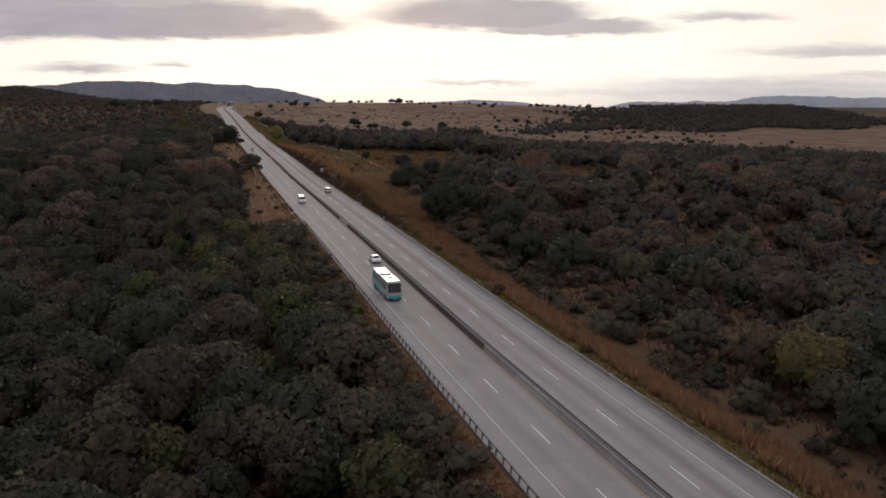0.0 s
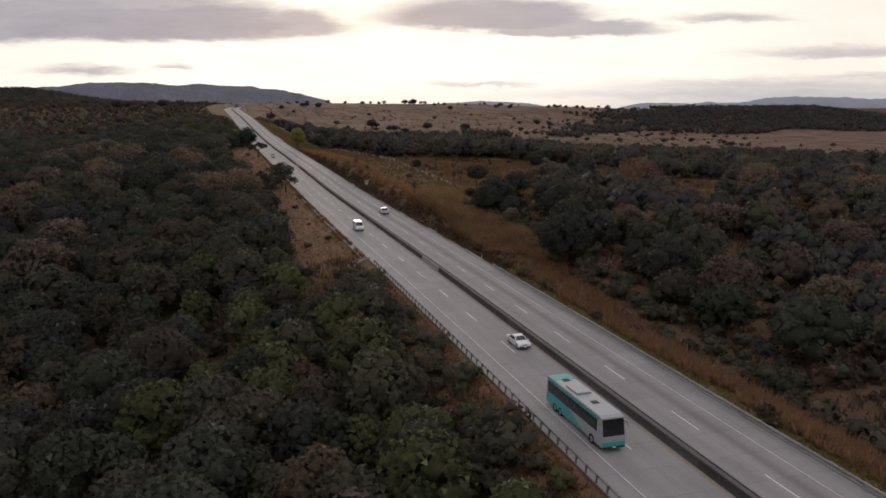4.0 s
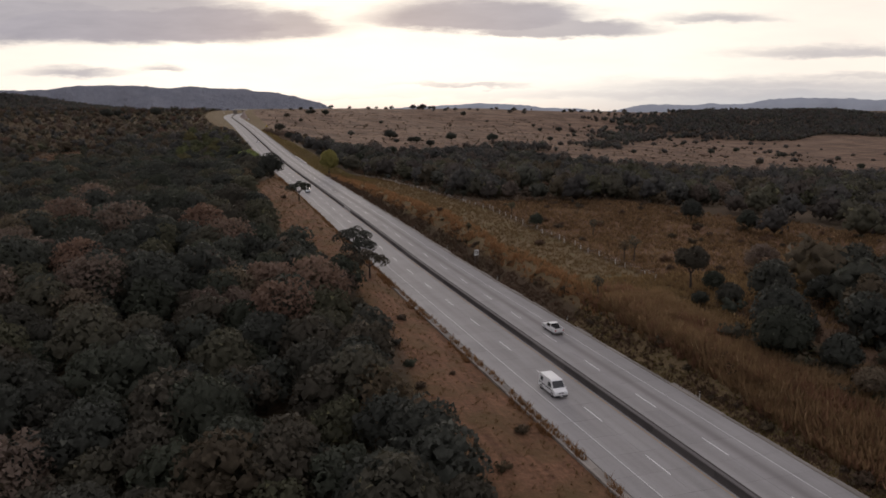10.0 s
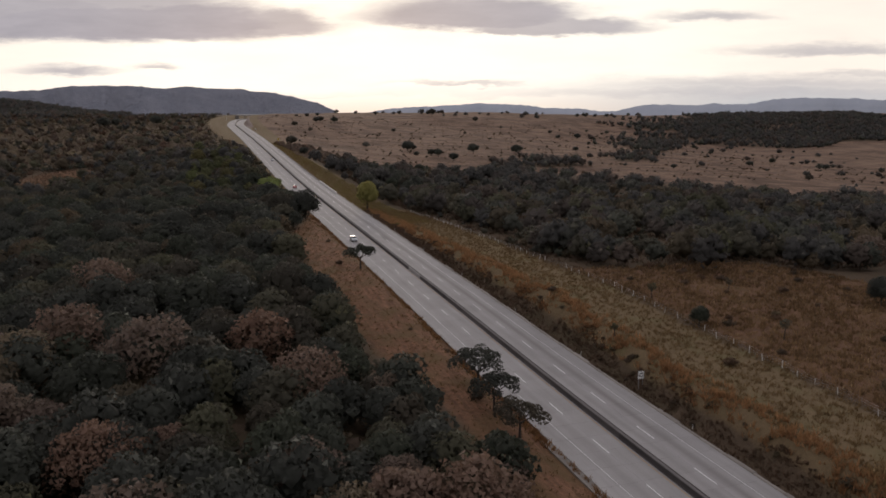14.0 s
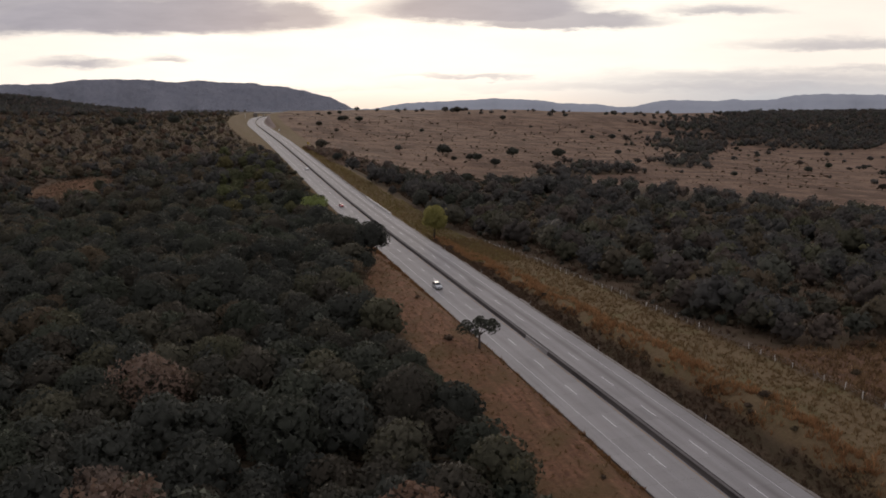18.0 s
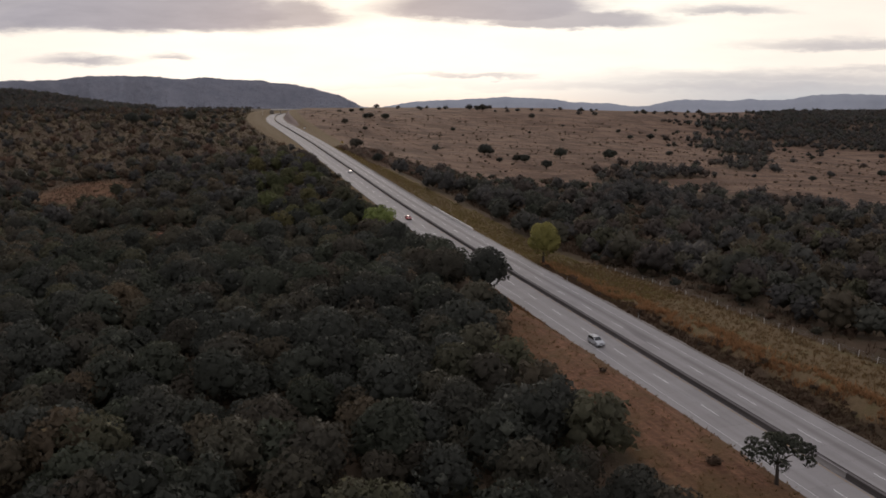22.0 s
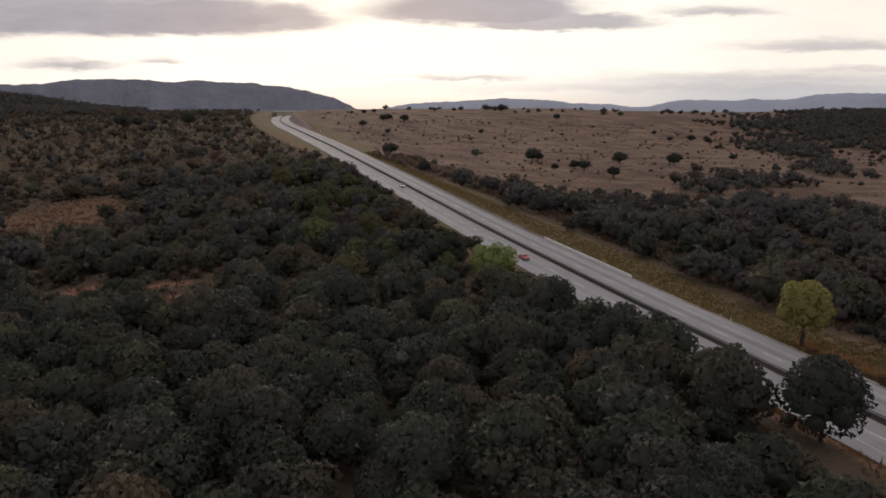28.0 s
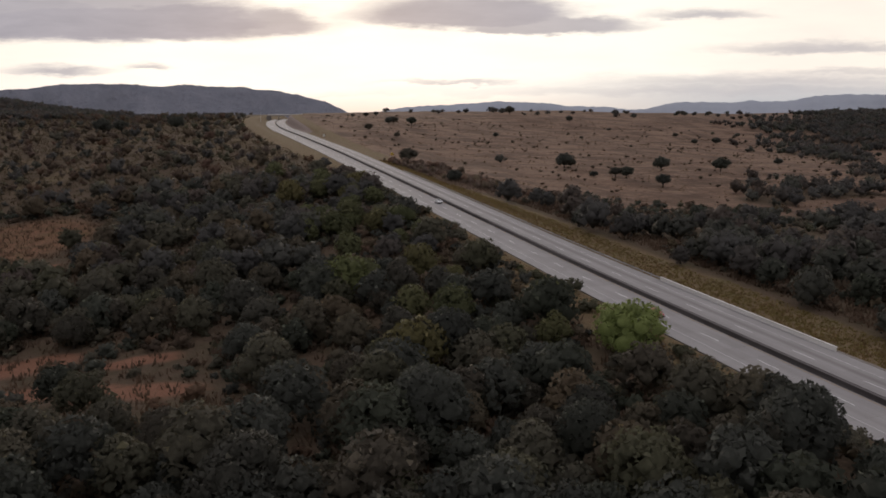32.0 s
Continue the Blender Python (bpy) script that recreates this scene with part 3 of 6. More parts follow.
def build_ground():
    def spread(fine, half, far, growth):
        out, x, d = [], half, fine
        while x < far:
            d *= growth
            x += d
            out.append(x)
        return out
    inner = [0, 5.6, 11.25, 11.35, 12.2, 13.5, 15] + list(np.arange(17, 71, 3.0))
    pos = inner + spread(3.0, inner[-1], 4700, 1.06)
    S = np.array([-p for p in pos[:0:-1]] + pos)
    Y = np.array([-p - 60 for p in spread(3.2, 0, 600, 1.3)[::-1]] + list(np.arange(-60, 760, 3.2)) + [760 + p for p in spread(3.2, 0, 4100, 1.03)])
    s, y = np.meshgrid(S, Y)
    z = ground_z(s, y)
    jig = step(40, 400, np.abs(s))
    z = z + jig * 0.4 * np.sin(s * 0.37 + y * 0.11) * np.sin(y * 0.29 + 2)
    x = s + xroad(y)
    V = np.stack([x, y, z], -1).reshape(-1, 3)
    nx, ny = len(S), len(Y)
    i = np.arange(ny - 1)[:, None] * nx + np.arange(nx - 1)[None]
    Q = np.stack([i, i + 1, i + nx + 1, i + nx], -1).reshape(-1, 4)
    me = raw("ground", V, Q, mats=[M["ground"]], smooth=True)
    a = np.abs(s)
    w = woods(s, y)
    field = np.where(s > 0, step(0, 40, y - far_wood(s)), 0.0) * (a > 13)
    field = np.maximum(field, np.where((s > 30) & (y > 284) & (y < near_wood(s)), step(np.interp(y, *FENCE) - 2, np.interp(y, *FENCE) + 3, a) * 0.42, 0))
    field = field * (1 - 0.9 * np.where((s > 150) & (y > 830), w, 0))
    grass = np.where(s < 0, step(left_edge(y) + 3, left_edge(y) - 2, a) * step(190, 215, y) * (1 - step(560, 620, y)), 0)
    grass = np.maximum(grass, np.where((s < 0) & (y < 215), step(20, 16, a) * 0.85, 0))
    grass = np.maximum(grass, np.where(s > 0, np.clip(step(34, 20, a), 0, 1) * step(10, 40, y) * 0.8 * (y < 290), 0))
    grass = np.maximum(grass, np.where((s > 24) & (y > 284 - 0.05 * s) & (y < near_wood(s)), step(np.interp(y, *FENCE) - 2, np.interp(y, *FENCE) + 3, a) * 0.62, 0))
    grass = np.maximum(grass, np.where((s > 20) & (y < 292), 0.5, 0))
    grass = np.maximum(grass, 0.95 * patch_at(s, y, -150, 835, 30, 45))
    rise = np.where((s < 0) & (y < 1520), step(860, 980, y) * step(left_edge(y), left_edge(y) + 8, a), 0)

    straw = np.where((s > 0) & (y > 280), step(np.interp(y, *FENCE) + 3, np.interp(y, *FENCE) - 3, a) * step(13.6, 15.6, a) * 0.9, 0) * (y < 580)
    straw = np.maximum(straw, np.where((s > 0) & (y >= 560), step(36, 25, a) * 0.9, 0))
    straw = np.maximum(straw, np.where((s < 0) & (y >= 600), step(left_edge(y) + 6, left_edge(y), a) * 0.7, 0))
    straw = np.maximum(straw, np.where((s > 0) & (y < 290), step(17, 14.5, a) * 0.95, 0))
    straw = np.maximum(straw, rise * (0.12 + 0.34 * (1 - patchy(s * 0.6, y * 0.5))))
    dirt = np.zeros_like(s)
    for c in BARE:
        dirt = np.maximum(dirt, patch_at(s, y, *c))
    rock = np.where((s > 11.8) & (s < 19), step(1160, 1260, y), 0)
    for k, v in (("field", field), ("grass", grass), ("straw", straw), ("dirt", dirt), ("rock", rock)):
        at = me.attributes.new(k, "FLOAT", "POINT")
        at.data.foreach_set("value", np.ascontiguousarray(v, dtype=np.float32).ravel())
    tagged(new("ground", me), "dry rolling land of brown grass and leaf litter", "ground", kind="structure")


build_ground()


def on_ground(s, y):
    """World place of a spot s metres to the right of the road's middle."""
    return float(s + xroad(y)), float(y), float(ground_z(np.float64(s), np.float64(y)))


CHAIN_A = [(-15.5, 84), (-11.9, 93), (-8.9, 107), (-5.0, 128), (-2.6, 119), (0.3, 118), (3.8, 112), (6.5, 89), (8.9, 53), (11.3, -18), (13.0, -60)]
CHAIN_B = [(8.5, -45), (11.3, -24), (13.8, -9), (15.4, 9), (17.9, 22), (20.8, 32), (23.7, 33), (26.1, 3), (28.5, 0), (30.9, -5), (33.2, 22), (36.9, 21), (40.5, 36), (41.9, 56), (44.5, 63), (46.4, 58), (51.0, 45)]


# far chains: azimuth from the road's line in degrees, crest height in metres
def chain(name, pts, dist, foot, mat, label, seed):
    rng = np.random.RandomState(seed)
    N = 300
    az = np.radians(np.linspace(pts[0][0], pts[-1][0], N))
    crest = np.interp(np.degrees(az), [p[0] for p in pts], [p[1] for p in pts])
    k = np.exp(-(np.arange(-5, 6) / 2.5) ** 2)
    crest = np.convolve(np.pad(crest, 5, mode="edge"), k / k.sum(), mode="valid")
    crest = crest + np.interp(np.arange(N), np.arange(0, N + 2, 2), rng.uniform(-2.6, 2.6, N // 2 + 1)) + np.interp(np.arange(N), np.arange(0, N + 9, 9), rng.uniform(-6.5, 6.5, N // 9 + 2))
    gully = np.interp(np.arange(N), np.arange(0, N + 10, 10), rng.uniform(-1, 1, N // 10 + 1))
    V = []
    rows = [(0.0, 0.0), (0.3, 0.2), (0.55, 0.42), (0.75, 0.64), (0.9, 0.85), (1.0, 1.0), (1.15, 0.8)]
    for d, h in rows:
        r = dist + (d - 1) * 500 + gully * 80 * math.sin(min(d, 1) * math.pi)
        V.append(np.stack([-75 + r * np.sin(az), 305 + r * np.cos(az), foot + (crest - foot) * h], -1))
    i = np.arange(len(rows) - 1)[:, None] * N + np.arange(N - 1)[None]
    Q = np.stack([i, i + 1, i + N + 1, i + N], -1).reshape(-1, 4)
    tagged(new(name, raw(name, np.concatenate(V), Q, mats=[mat], smooth=True)), label, "mountain", kind="structure")


# both chains carry the haze of distance in their colours
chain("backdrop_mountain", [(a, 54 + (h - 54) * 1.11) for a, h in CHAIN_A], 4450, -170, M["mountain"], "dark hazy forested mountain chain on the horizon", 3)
chain("backdrop_hills", CHAIN_B, 4300, -170, M["farhill"], "distant hills on the horizon, coloured pale blue-grey by haze", 4)

# ---------------------------------------------------------------- motorway
Y0, Y1 = -70.0, 1640.0


def ribbon(x0, x1, y0, y1, dz, stepy=5.0, thick=0.0):
    """Strip that follows the road between two offsets from its middle."""
    n = max(2, int(math.ceil((y1 - y0) / stepy)) + 1)
    y = np.linspace(y0, y1, n)
    xr, zr = xroad(y), zroad(y)
    V = np.concatenate([np.stack([xr + x0, y, zr + dz], -1), np.stack([xr + x1, y, zr + dz], -1)])
    i = np.arange(n - 1)
    Q = np.stack([i, i + n, i + n + 1, i + 1], -1)
    if thick:
        W = V - np.array([0, 0, thick])
        V = np.concatenate([V, W])
        m = 2 * n
        Q = np.concatenate([Q, np.stack([i, i + 1, i + m + 1, i + m], -1), np.stack([i + n, i + n + m, i + n + m + 1, i + n + 1], -1),
                            [[0, m, m + n, n], [n - 1, 2 * n - 1, m + 2 * n - 1, m + n - 1]]])
    return V, Q


road = empty("road")
tagged(road, "divided four-lane motorway of worn grey concrete slabs", "road", kind="structure")
V, Q = ribbon(-11.15, 11.15, Y0, Y1, -0.012, thick=0.28)
part("roadbed", raw("roadbed", V, Q, mats=[M["joint"]]), None, road)
# slabs: three to a carriageway, 5 m long; those along the middle stretch are pieces of their own
SLAB = 5.0
COLS = [(-11.1, -8.35), (-8.33, -4.57), (-4.55, -0.75), (0.75, 4.55), (4.57, 8.33), (8.35, 11.1)]
loose = []
bulkV, bulkQ, bulkn = [], [], 0
for y in np.arange(Y0, Y1 - 0.1, SLAB):
    for c, (xa, xb) in enumerate(COLS):
        near = 120 <= y < 370
        V, Q = ribbon(xa, xb, y + 0.015, y + SLAB - 0.015, 0.0, stepy=SLAB)
        if near:
            V = np.concatenate([V, V - np.array([0, 0, 0.05])])
            Q = np.concatenate([Q, [[0, 1, 5, 4], [1, 3, 7, 5], [3, 2, 6, 7], [2, 0, 4, 6]]])
            loose.append((V, Q))
        else:
            bulkV.append(V)
            bulkQ.append(Q + bulkn)
            bulkn += len(V)
for V, Q in loose:
    part("slab", raw("slab", V, Q, mats=[M["slab"]]), None, road)
tagged(part("slabs", raw("slabs", np.concatenate(bulkV), np.concatenate(bulkQ), mats=[M["slab"]]), None, road), kind="stuff")

# painted lines
for x0, x1, mat in ((-8.26, -8.14, "fadedwhite"), (8.14, 8.26, "fadedwhite"), (-1.15, -1.0, "yellowline"), (1.0, 1.15, "yellowline")):
    V, Q = ribbon(x0, x1, Y0, Y1, 0.006)
    part("edge_line", raw("edge_line", V, Q, mats=[M[mat]]), None, road, "worn painted edge line")
for side, phase in ((-1, 9.0), (1, 11.0)):
    for k in range(-5, 105):
        y = phase + 15 * k
        if y < Y0 or y > Y1 - 10:
            continue
        V, Q = ribbon(side * 4.55 - 0.07, side * 4.55 + 0.07, y, y + 5, 0.007)
        part("lane_dash", raw("lane_dash", V, Q, mats=[M["white"]]), None, road)


def profile_run(prof, y0, y1, stepy=5.0, dx=0.0):
    """A closed section swept along the road; prof: (x, z) pairs."""
    n = max(2, int(math.ceil((y1 - y0) / stepy)) + 1)
    y = np.linspace(y0, y1, n)
    xr, zr = xroad(y) + dx, zroad(y)
    k = len(prof)
    V = np.concatenate([np.stack([xr + px, y, zr + pz], -1) for px, pz in prof])
    Q = []
    i = np.arange(n - 1)
    for a in range(k):
        b = (a + 1) % k
        Q.append(np.stack([a * n + i, b * n + i, b * n + i + 1, a * n + i + 1], -1))
    bm = raw("run", V, np.concatenate(Q))
    f = bmesh.new()
    f.from_mesh(bm)
    f.verts.ensure_lookup_table()
    f.faces.new([f.verts[a * n] for a in range(k)])
    f.faces.new([f.verts[a * n + n - 1] for a in range(k)][::-1])
    bmesh.ops.recalc_face_normals(f, faces=f.faces)
    return f


# median: pairs of concrete barrier units with packed fill between them
median = empty("median_barrier")
tagged(median, "long concrete median barrier, stained dark, filled between its two walls", "barrier", kind="structure")
for side in (-1, 1):
    y = Y0
    while y < Y1 - 1:
        L = 55.0 if (y < 30 or y > 480) else 12.0
        L = min(L, Y1 - y)
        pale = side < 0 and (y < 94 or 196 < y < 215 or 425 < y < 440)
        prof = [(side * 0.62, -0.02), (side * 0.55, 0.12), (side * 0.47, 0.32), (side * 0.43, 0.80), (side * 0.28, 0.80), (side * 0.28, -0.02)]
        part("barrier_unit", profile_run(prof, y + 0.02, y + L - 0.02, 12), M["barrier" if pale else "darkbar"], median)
        y += L
V, Q = ribbon(-0.279, 0.279, Y0, Y1, 0.74)
part("fill", raw("fill", V, Q, mats=[M["bartop"]]), None, median, "dark packed fill")

# ---------------------------------------------------------------- trees
ICO_V = np.array([(0, 0, -1), (0.7236, -0.5257, -0.4472), (-0.2764, -0.8507, -0.4472), (-0.8944, 0, -0.4472), (-0.2764, 0.8507, -0.4472), (0.7236, 0.5257, -0.4472),
                  (0.2764, -0.8507, 0.4472), (-0.7236, -0.5257, 0.4472), (-0.7236, 0.5257, 0.4472), (0.2764, 0.8507, 0.4472), (0.8944, 0, 0.4472), (0, 0, 1)])
ICO_T = np.array([(0, 1, 2), (1, 0, 5), (0, 2, 3), (0, 3, 4), (0, 4, 5), (1, 5, 10), (2, 1, 6), (3, 2, 7), (4, 3, 8), (5, 4, 9),
                  (1, 10, 6), (2, 6, 7), (3, 7, 8), (4, 8, 9), (5, 9, 10), (6, 10, 11), (7, 6, 11), (8, 7, 11), (9, 8, 11), (10, 9, 11)])



def finer(V, T):
    """The ball with each face split in four."""
    V, cache, out = [tuple(v) for v in V], {}, []

    def mid_of(a, b):
        k = (min(a, b), max(a, b))
        if k not in cache:
            m = (np.array(V[a]) + np.array(V[b])) / 2
            V.append(tuple(m / np.linalg.norm(m)))
            cache[k] = len(V) - 1
        return cache[k]
    for a, b, c in T:
        d, e, f = mid_of(a, b), mid_of(b, c), mid_of(c, a)
        out += [(a, d, f), (d, b, e), (f, e, c), (d, e, f)]
    return np.array(V), np.array(out)


OCT_V, OCT_T = np.array([(1, 0, 0), (0, 1, 0), (-1, 0, 0), (0, -1, 0), (0, 0, 1), (0, 0, -1.0)]), np.array([(0, 1, 4), (1, 2, 4), (2, 3, 4), (3, 0, 4), (1, 0, 5), (2, 1, 5), (3, 2, 5), (0, 3, 5)])
OCT2_V, OCT2_T = finer(OCT_V, OCT_T)


def crown(seed, radius, height, base, lumps, n, leaf, flat=0.9, core=0.92, spread=0.62, ball=(ICO_V, ICO_T), ruffle=0.30, lump=(0.34, 0.52), dome=True):
    """Verts, quads, triangles and soft normals of a crown: leaf clumps over several overlapping boughs, with a dark heart in each bough of the leafy kinds."""
    rng = np.random.RandomState(seed)
    C, R = [], []
    for i in range(lumps):
        a = i * 2.4 + rng.uniform(-0.4, 0.4)
        if dome:
            v = 1 - 1.25 * (i + 0.5) / lumps
            d = spread * radius * math.sqrt(1 - v * v) * rng.uniform(0.78, 1.15)
            h = base + (height - base) * (0.40 + 0.40 * v + rng.uniform(-0.06, 0.06))
        else:
            d = spread * radius * math.sqrt((i + 0.2) / lumps)
            h = base + (height - base) * (0.66 - 0.42 * (d / radius) ** 2 + rng.uniform(-0.10, 0.10))
        C.append((d * math.cos(a), d * math.sin(a), h))
        R.append(radius * rng.uniform(*lump))
    if dome:
        C.append((0, 0, base + (height - base) * 0.42))
        R.append(radius * 0.66)
        lumps += 1
    C, R = np.array(C), np.array(R)
    R = np.minimum(R, (height - C[:, 2]) / flat + 0.15)
    V, T, NN, nv = [], [], [], 0
    heart = np.array([0, 0, base + (height - base) * 0.2])

    def soften(P, D):
        w = P - heart
        w = 0.75 * D + 0.95 * w / np.linalg.norm(w, axis=1)[:, None]
        return w / np.linalg.norm(w, axis=1)[:, None]
    for c, r in zip(C, R) if core else ():
        V.append(ball[0] * [r * core, r * core, r * core * flat] * rng.uniform(0.84, 1.0, (len(ball[0]), 1)) + c)
        NN.append(soften(V[-1], ball[0]))
        T.append(ball[1] + nv)
        nv += len(ball[0])
    # leaf clumps on the boughs' skins, more of them above
    m = n * 4
    k = rng.choice(lumps, m, p=R ** 2 / (R ** 2).sum())
    D = rng.normal(size=(m, 3))
    D[:, 2] = D[:, 2] + 0.55
    D /= np.linalg.norm(D, axis=1)[:, None]
    P = C[k] + D * (R[k] * rng.uniform(0.90 if core else 0.55, 1.11, m))[:, None] * [1, 1, flat]
    inside = np.zeros(m, bool)
    for j in range(lumps):
        e = (P - C[j]) / (R[j] * np.array([1, 1, flat]))
        inside |= ((e ** 2).sum(1) < (0.72 if core else 0.4)) & (k != j)
    P, D = P[~inside][:n], D[~inside][:n]
    n = len(P)
    N = D + rng.normal(size=(n, 3)) * ruffle
    N /= np.linalg.norm(N, axis=1)[:, None]
    A = np.cross(N, rng.normal(size=(n, 3)))
    A /= np.linalg.norm(A, axis=1)[:, None]
    B = np.cross(N, A)
    sz = leaf * rng.uniform(0.6, 1.35, n)[:, None]
    K = np.stack([P - A * sz * 0.55 - B * sz * 0.34, P + A * sz * 0.55 - B * sz * 0.34 - N * sz * 0.1, P + B * sz * 0.72], 1).reshape(-1, 3)
    T.append(nv + np.arange(3 * n).reshape(-1, 3))
    V.append(K)
    NN.append(np.repeat(soften(P, 0.95 * D + 0.14 * N), 3, axis=0))
    return np.concatenate(V), np.zeros((0, 4), int), np.concatenate(T), np.concatenate(NN)


def trunk_bm(seed, height, r, spread, limbs=4, lean=0.15):
    rng = np.random.RandomState(seed)
    bm = bmesh.new()
    top = (rng.uniform(-lean, lean), rng.uniform(-lean, lean), height * 0.55)
    tube(bm, [(0, 0, -0.4), (top[0] * 0.4, top[1] * 0.4, height * 0.25), top], [r * 1.25, r * 0.95, r * 0.75])
    for i in range(limbs):
        a = i * 2 * math.pi / limbs + rng.uniform(-0.5, 0.5)
        e = (top[0] + spread * math.cos(a), top[1] + spread * math.sin(a), height * rng.uniform(0.8, 0.98))
        m = (top[0] + spread * 0.45 * math.cos(a), top[1] + spread * 0.45 * math.sin(a), height * 0.72)
        tube(bm, [top, m, e], [r * 0.55, r * 0.4, r * 0.16], 5)
    return bm


def tree_kind(name, mat, seed, radius, height, base, lumps, n, leaf, flat=0.9, trunk_r=0.16, core=0.92, spread=0.62, label="", limbs=4, ruffle=0.5, lump=(0.34, 0.52), ball=(ICO_V, ICO_T), dome=True):
    """One tree with trunk and crown, kept aside to be copied."""
    V, Q, T, N = crown(seed, radius, height, base, lumps, n, leaf, flat, core, spread, ball, ruffle, lump, dome)
    me = raw("crown", V, Q, T, [M[mat]], smooth=True, normals=N)
    tm = bpy.data.meshes.new("trunk")
    b = trunk_bm(seed, base + (height - base) * 0.5, trunk_r, radius * 0.5, limbs)
    b.to_mesh(tm)
    b.free()
    tm.materials.append(M["bark"])
    return name, me, tm, label


def plant(kind, s, y, scale=1.0, turn=0.0, group="", sink=0.0, label="", wide=1.0):
    name, me, tm, lab = kind
    x, yy, z = on_ground(s, y)
    e = empty(name, pose(x, yy, z - sink, 0, 0, turn))
    e.scale = (scale * wide, scale * wide, scale)
    c = new("crown", me)
    c.parent = e
    t = new("trunk", tm)
    t.parent = e
    tagged(e, label or lab, "tree", group)
    return e


OAK = [tree_kind("oak_tree", "oak", 10 + i, r, h, 0.7, l, 1900, 0.41, trunk_r=0.24, core=0.74, ruffle=0.8, lump=(0.26, 0.42), spread=0.62, label="dark green evergreen oak with a dense rounded crown")
       for i, (r, h, l) in enumerate([(4.3, 8.2, 22), (4.9, 9.2, 25), (3.7, 7.2, 19), (5.4, 9.6, 28), (4.5, 8.6, 23)])]
FIELD = [tree_kind("field_oak", "oak", 20 + i, r, h, 1.5, l, 900, 0.46, flat=0.9, trunk_r=0.3, core=0.88, ruffle=0.7, lump=(0.26, 0.40), spread=0.72)
         for i, (r, h, l) in enumerate([(4.8, 7.8, 14), (4.1, 7.2, 12), (5.3, 8.2, 15)])]
DRY = [tree_kind("dry_tree", "dry", 30 + i, r, h, 1.6, l, 5000, 0.30, core=0, trunk_r=0.2, ruffle=0.9, spread=0.58, lump=(0.28, 0.44), label="leafless pinkish-brown tree with a haze of fine twigs")
       for i, (r, h, l) in enumerate([(5.6, 9.0, 13), (4.4, 7.4, 9), (5.0, 8.2, 11)])]
GREEN = [tree_kind("green_shrub", "green", 50 + i, r, h, -0.8, l, 1500, 0.30, spread=0.7, core=0.8, ruffle=0.8, lump=(0.24, 0.38), label="fresh green leafy shrub")
         for i, (r, h, l) in enumerate([(2.8, 4.2, 12), (3.9, 5.4, 18)])]
MOSS = [tree_kind("green_shrub", "moss", 55 + i, r, h, 0.3, l, 1000, 0.36, label="dull green leafy shrub")
        for i, (r, h, l) in enumerate([(3.0, 4.6, 10), (4.0, 6.2, 14)])]
YELLOW = tree_kind("yellow_green_tree", "yellow", 60, 5.9, 13.4, 2.4, 32, 4800, 0.36, core=0.8, ruffle=0.8, lump=(0.22, 0.36), flat=1.1, trunk_r=0.38, spread=0.55, label="tall yellow-green broadleaf tree on the grass verge")
UMBRELLA = [tree_kind("umbrella_tree", "oak", 70 + i, r, h, h * 0.34, l, 2400, 0.28, flat=0.8, trunk_r=0.24, core=0.42, spread=0.86, ruffle=0.8, lump=(0.17, 0.27), label="flat-topped acacia with bare forked limbs", limbs=6, dome=False)
            for i, (r, h, l) in enumerate([(4.5, 6.8, 17), (5.0, 7.6, 19)])]


def far_variant(seed, r, h, l, n, leaf):
    return crown(seed, r, h, 0.1, l, n, leaf, 0.92, 0.9, ball=(OCT_V, OCT_T), ruffle=0.5)


MIDV = [crown(100 + i, 3.8 + 0.35 * i, 7.2 + 0.5 * i, 0.1, 12 + i % 3, 112, 0.97, 0.92, 0.93, 0.62, (OCT_V, OCT_T), 0.6, (0.28, 0.44)) for i in range(5)]
SEMIV = [crown(150 + i, 3.8 + 0.4 * i, 7.2 + 0.6 * i, 0.1, 17 + i, 430, 0.63, 0.92, 0.86, 0.62, (OCT_V, OCT_T), 0.7, (0.27, 0.43)) for i in range(4)]
NEARV = [crown(110 + i, 3.8 + 0.4 * i, 7.2 + 0.6 * i, 0.2, 20 + i, 800, 0.49, 0.92, 0.75, 0.62, (OCT_V, OCT_T), 0.8, (0.26, 0.42)) for i in range(4)]
FARV = [far_variant(120 + i, 4.4 + 0.5 * i, 7.0 + 0.5 * i, 3, 44, 1.25) for i in range(4)]


TINYV = [crown(130 + i, 4.6 + 0.5 * i, 7.4 + 0.5 * i, 0.0, 3, 30, 1.5, 0.92, 0.95, 0.6, (OCT_V, OCT_T), 0.5, (0.42, 0.60)) for i in range(4)]


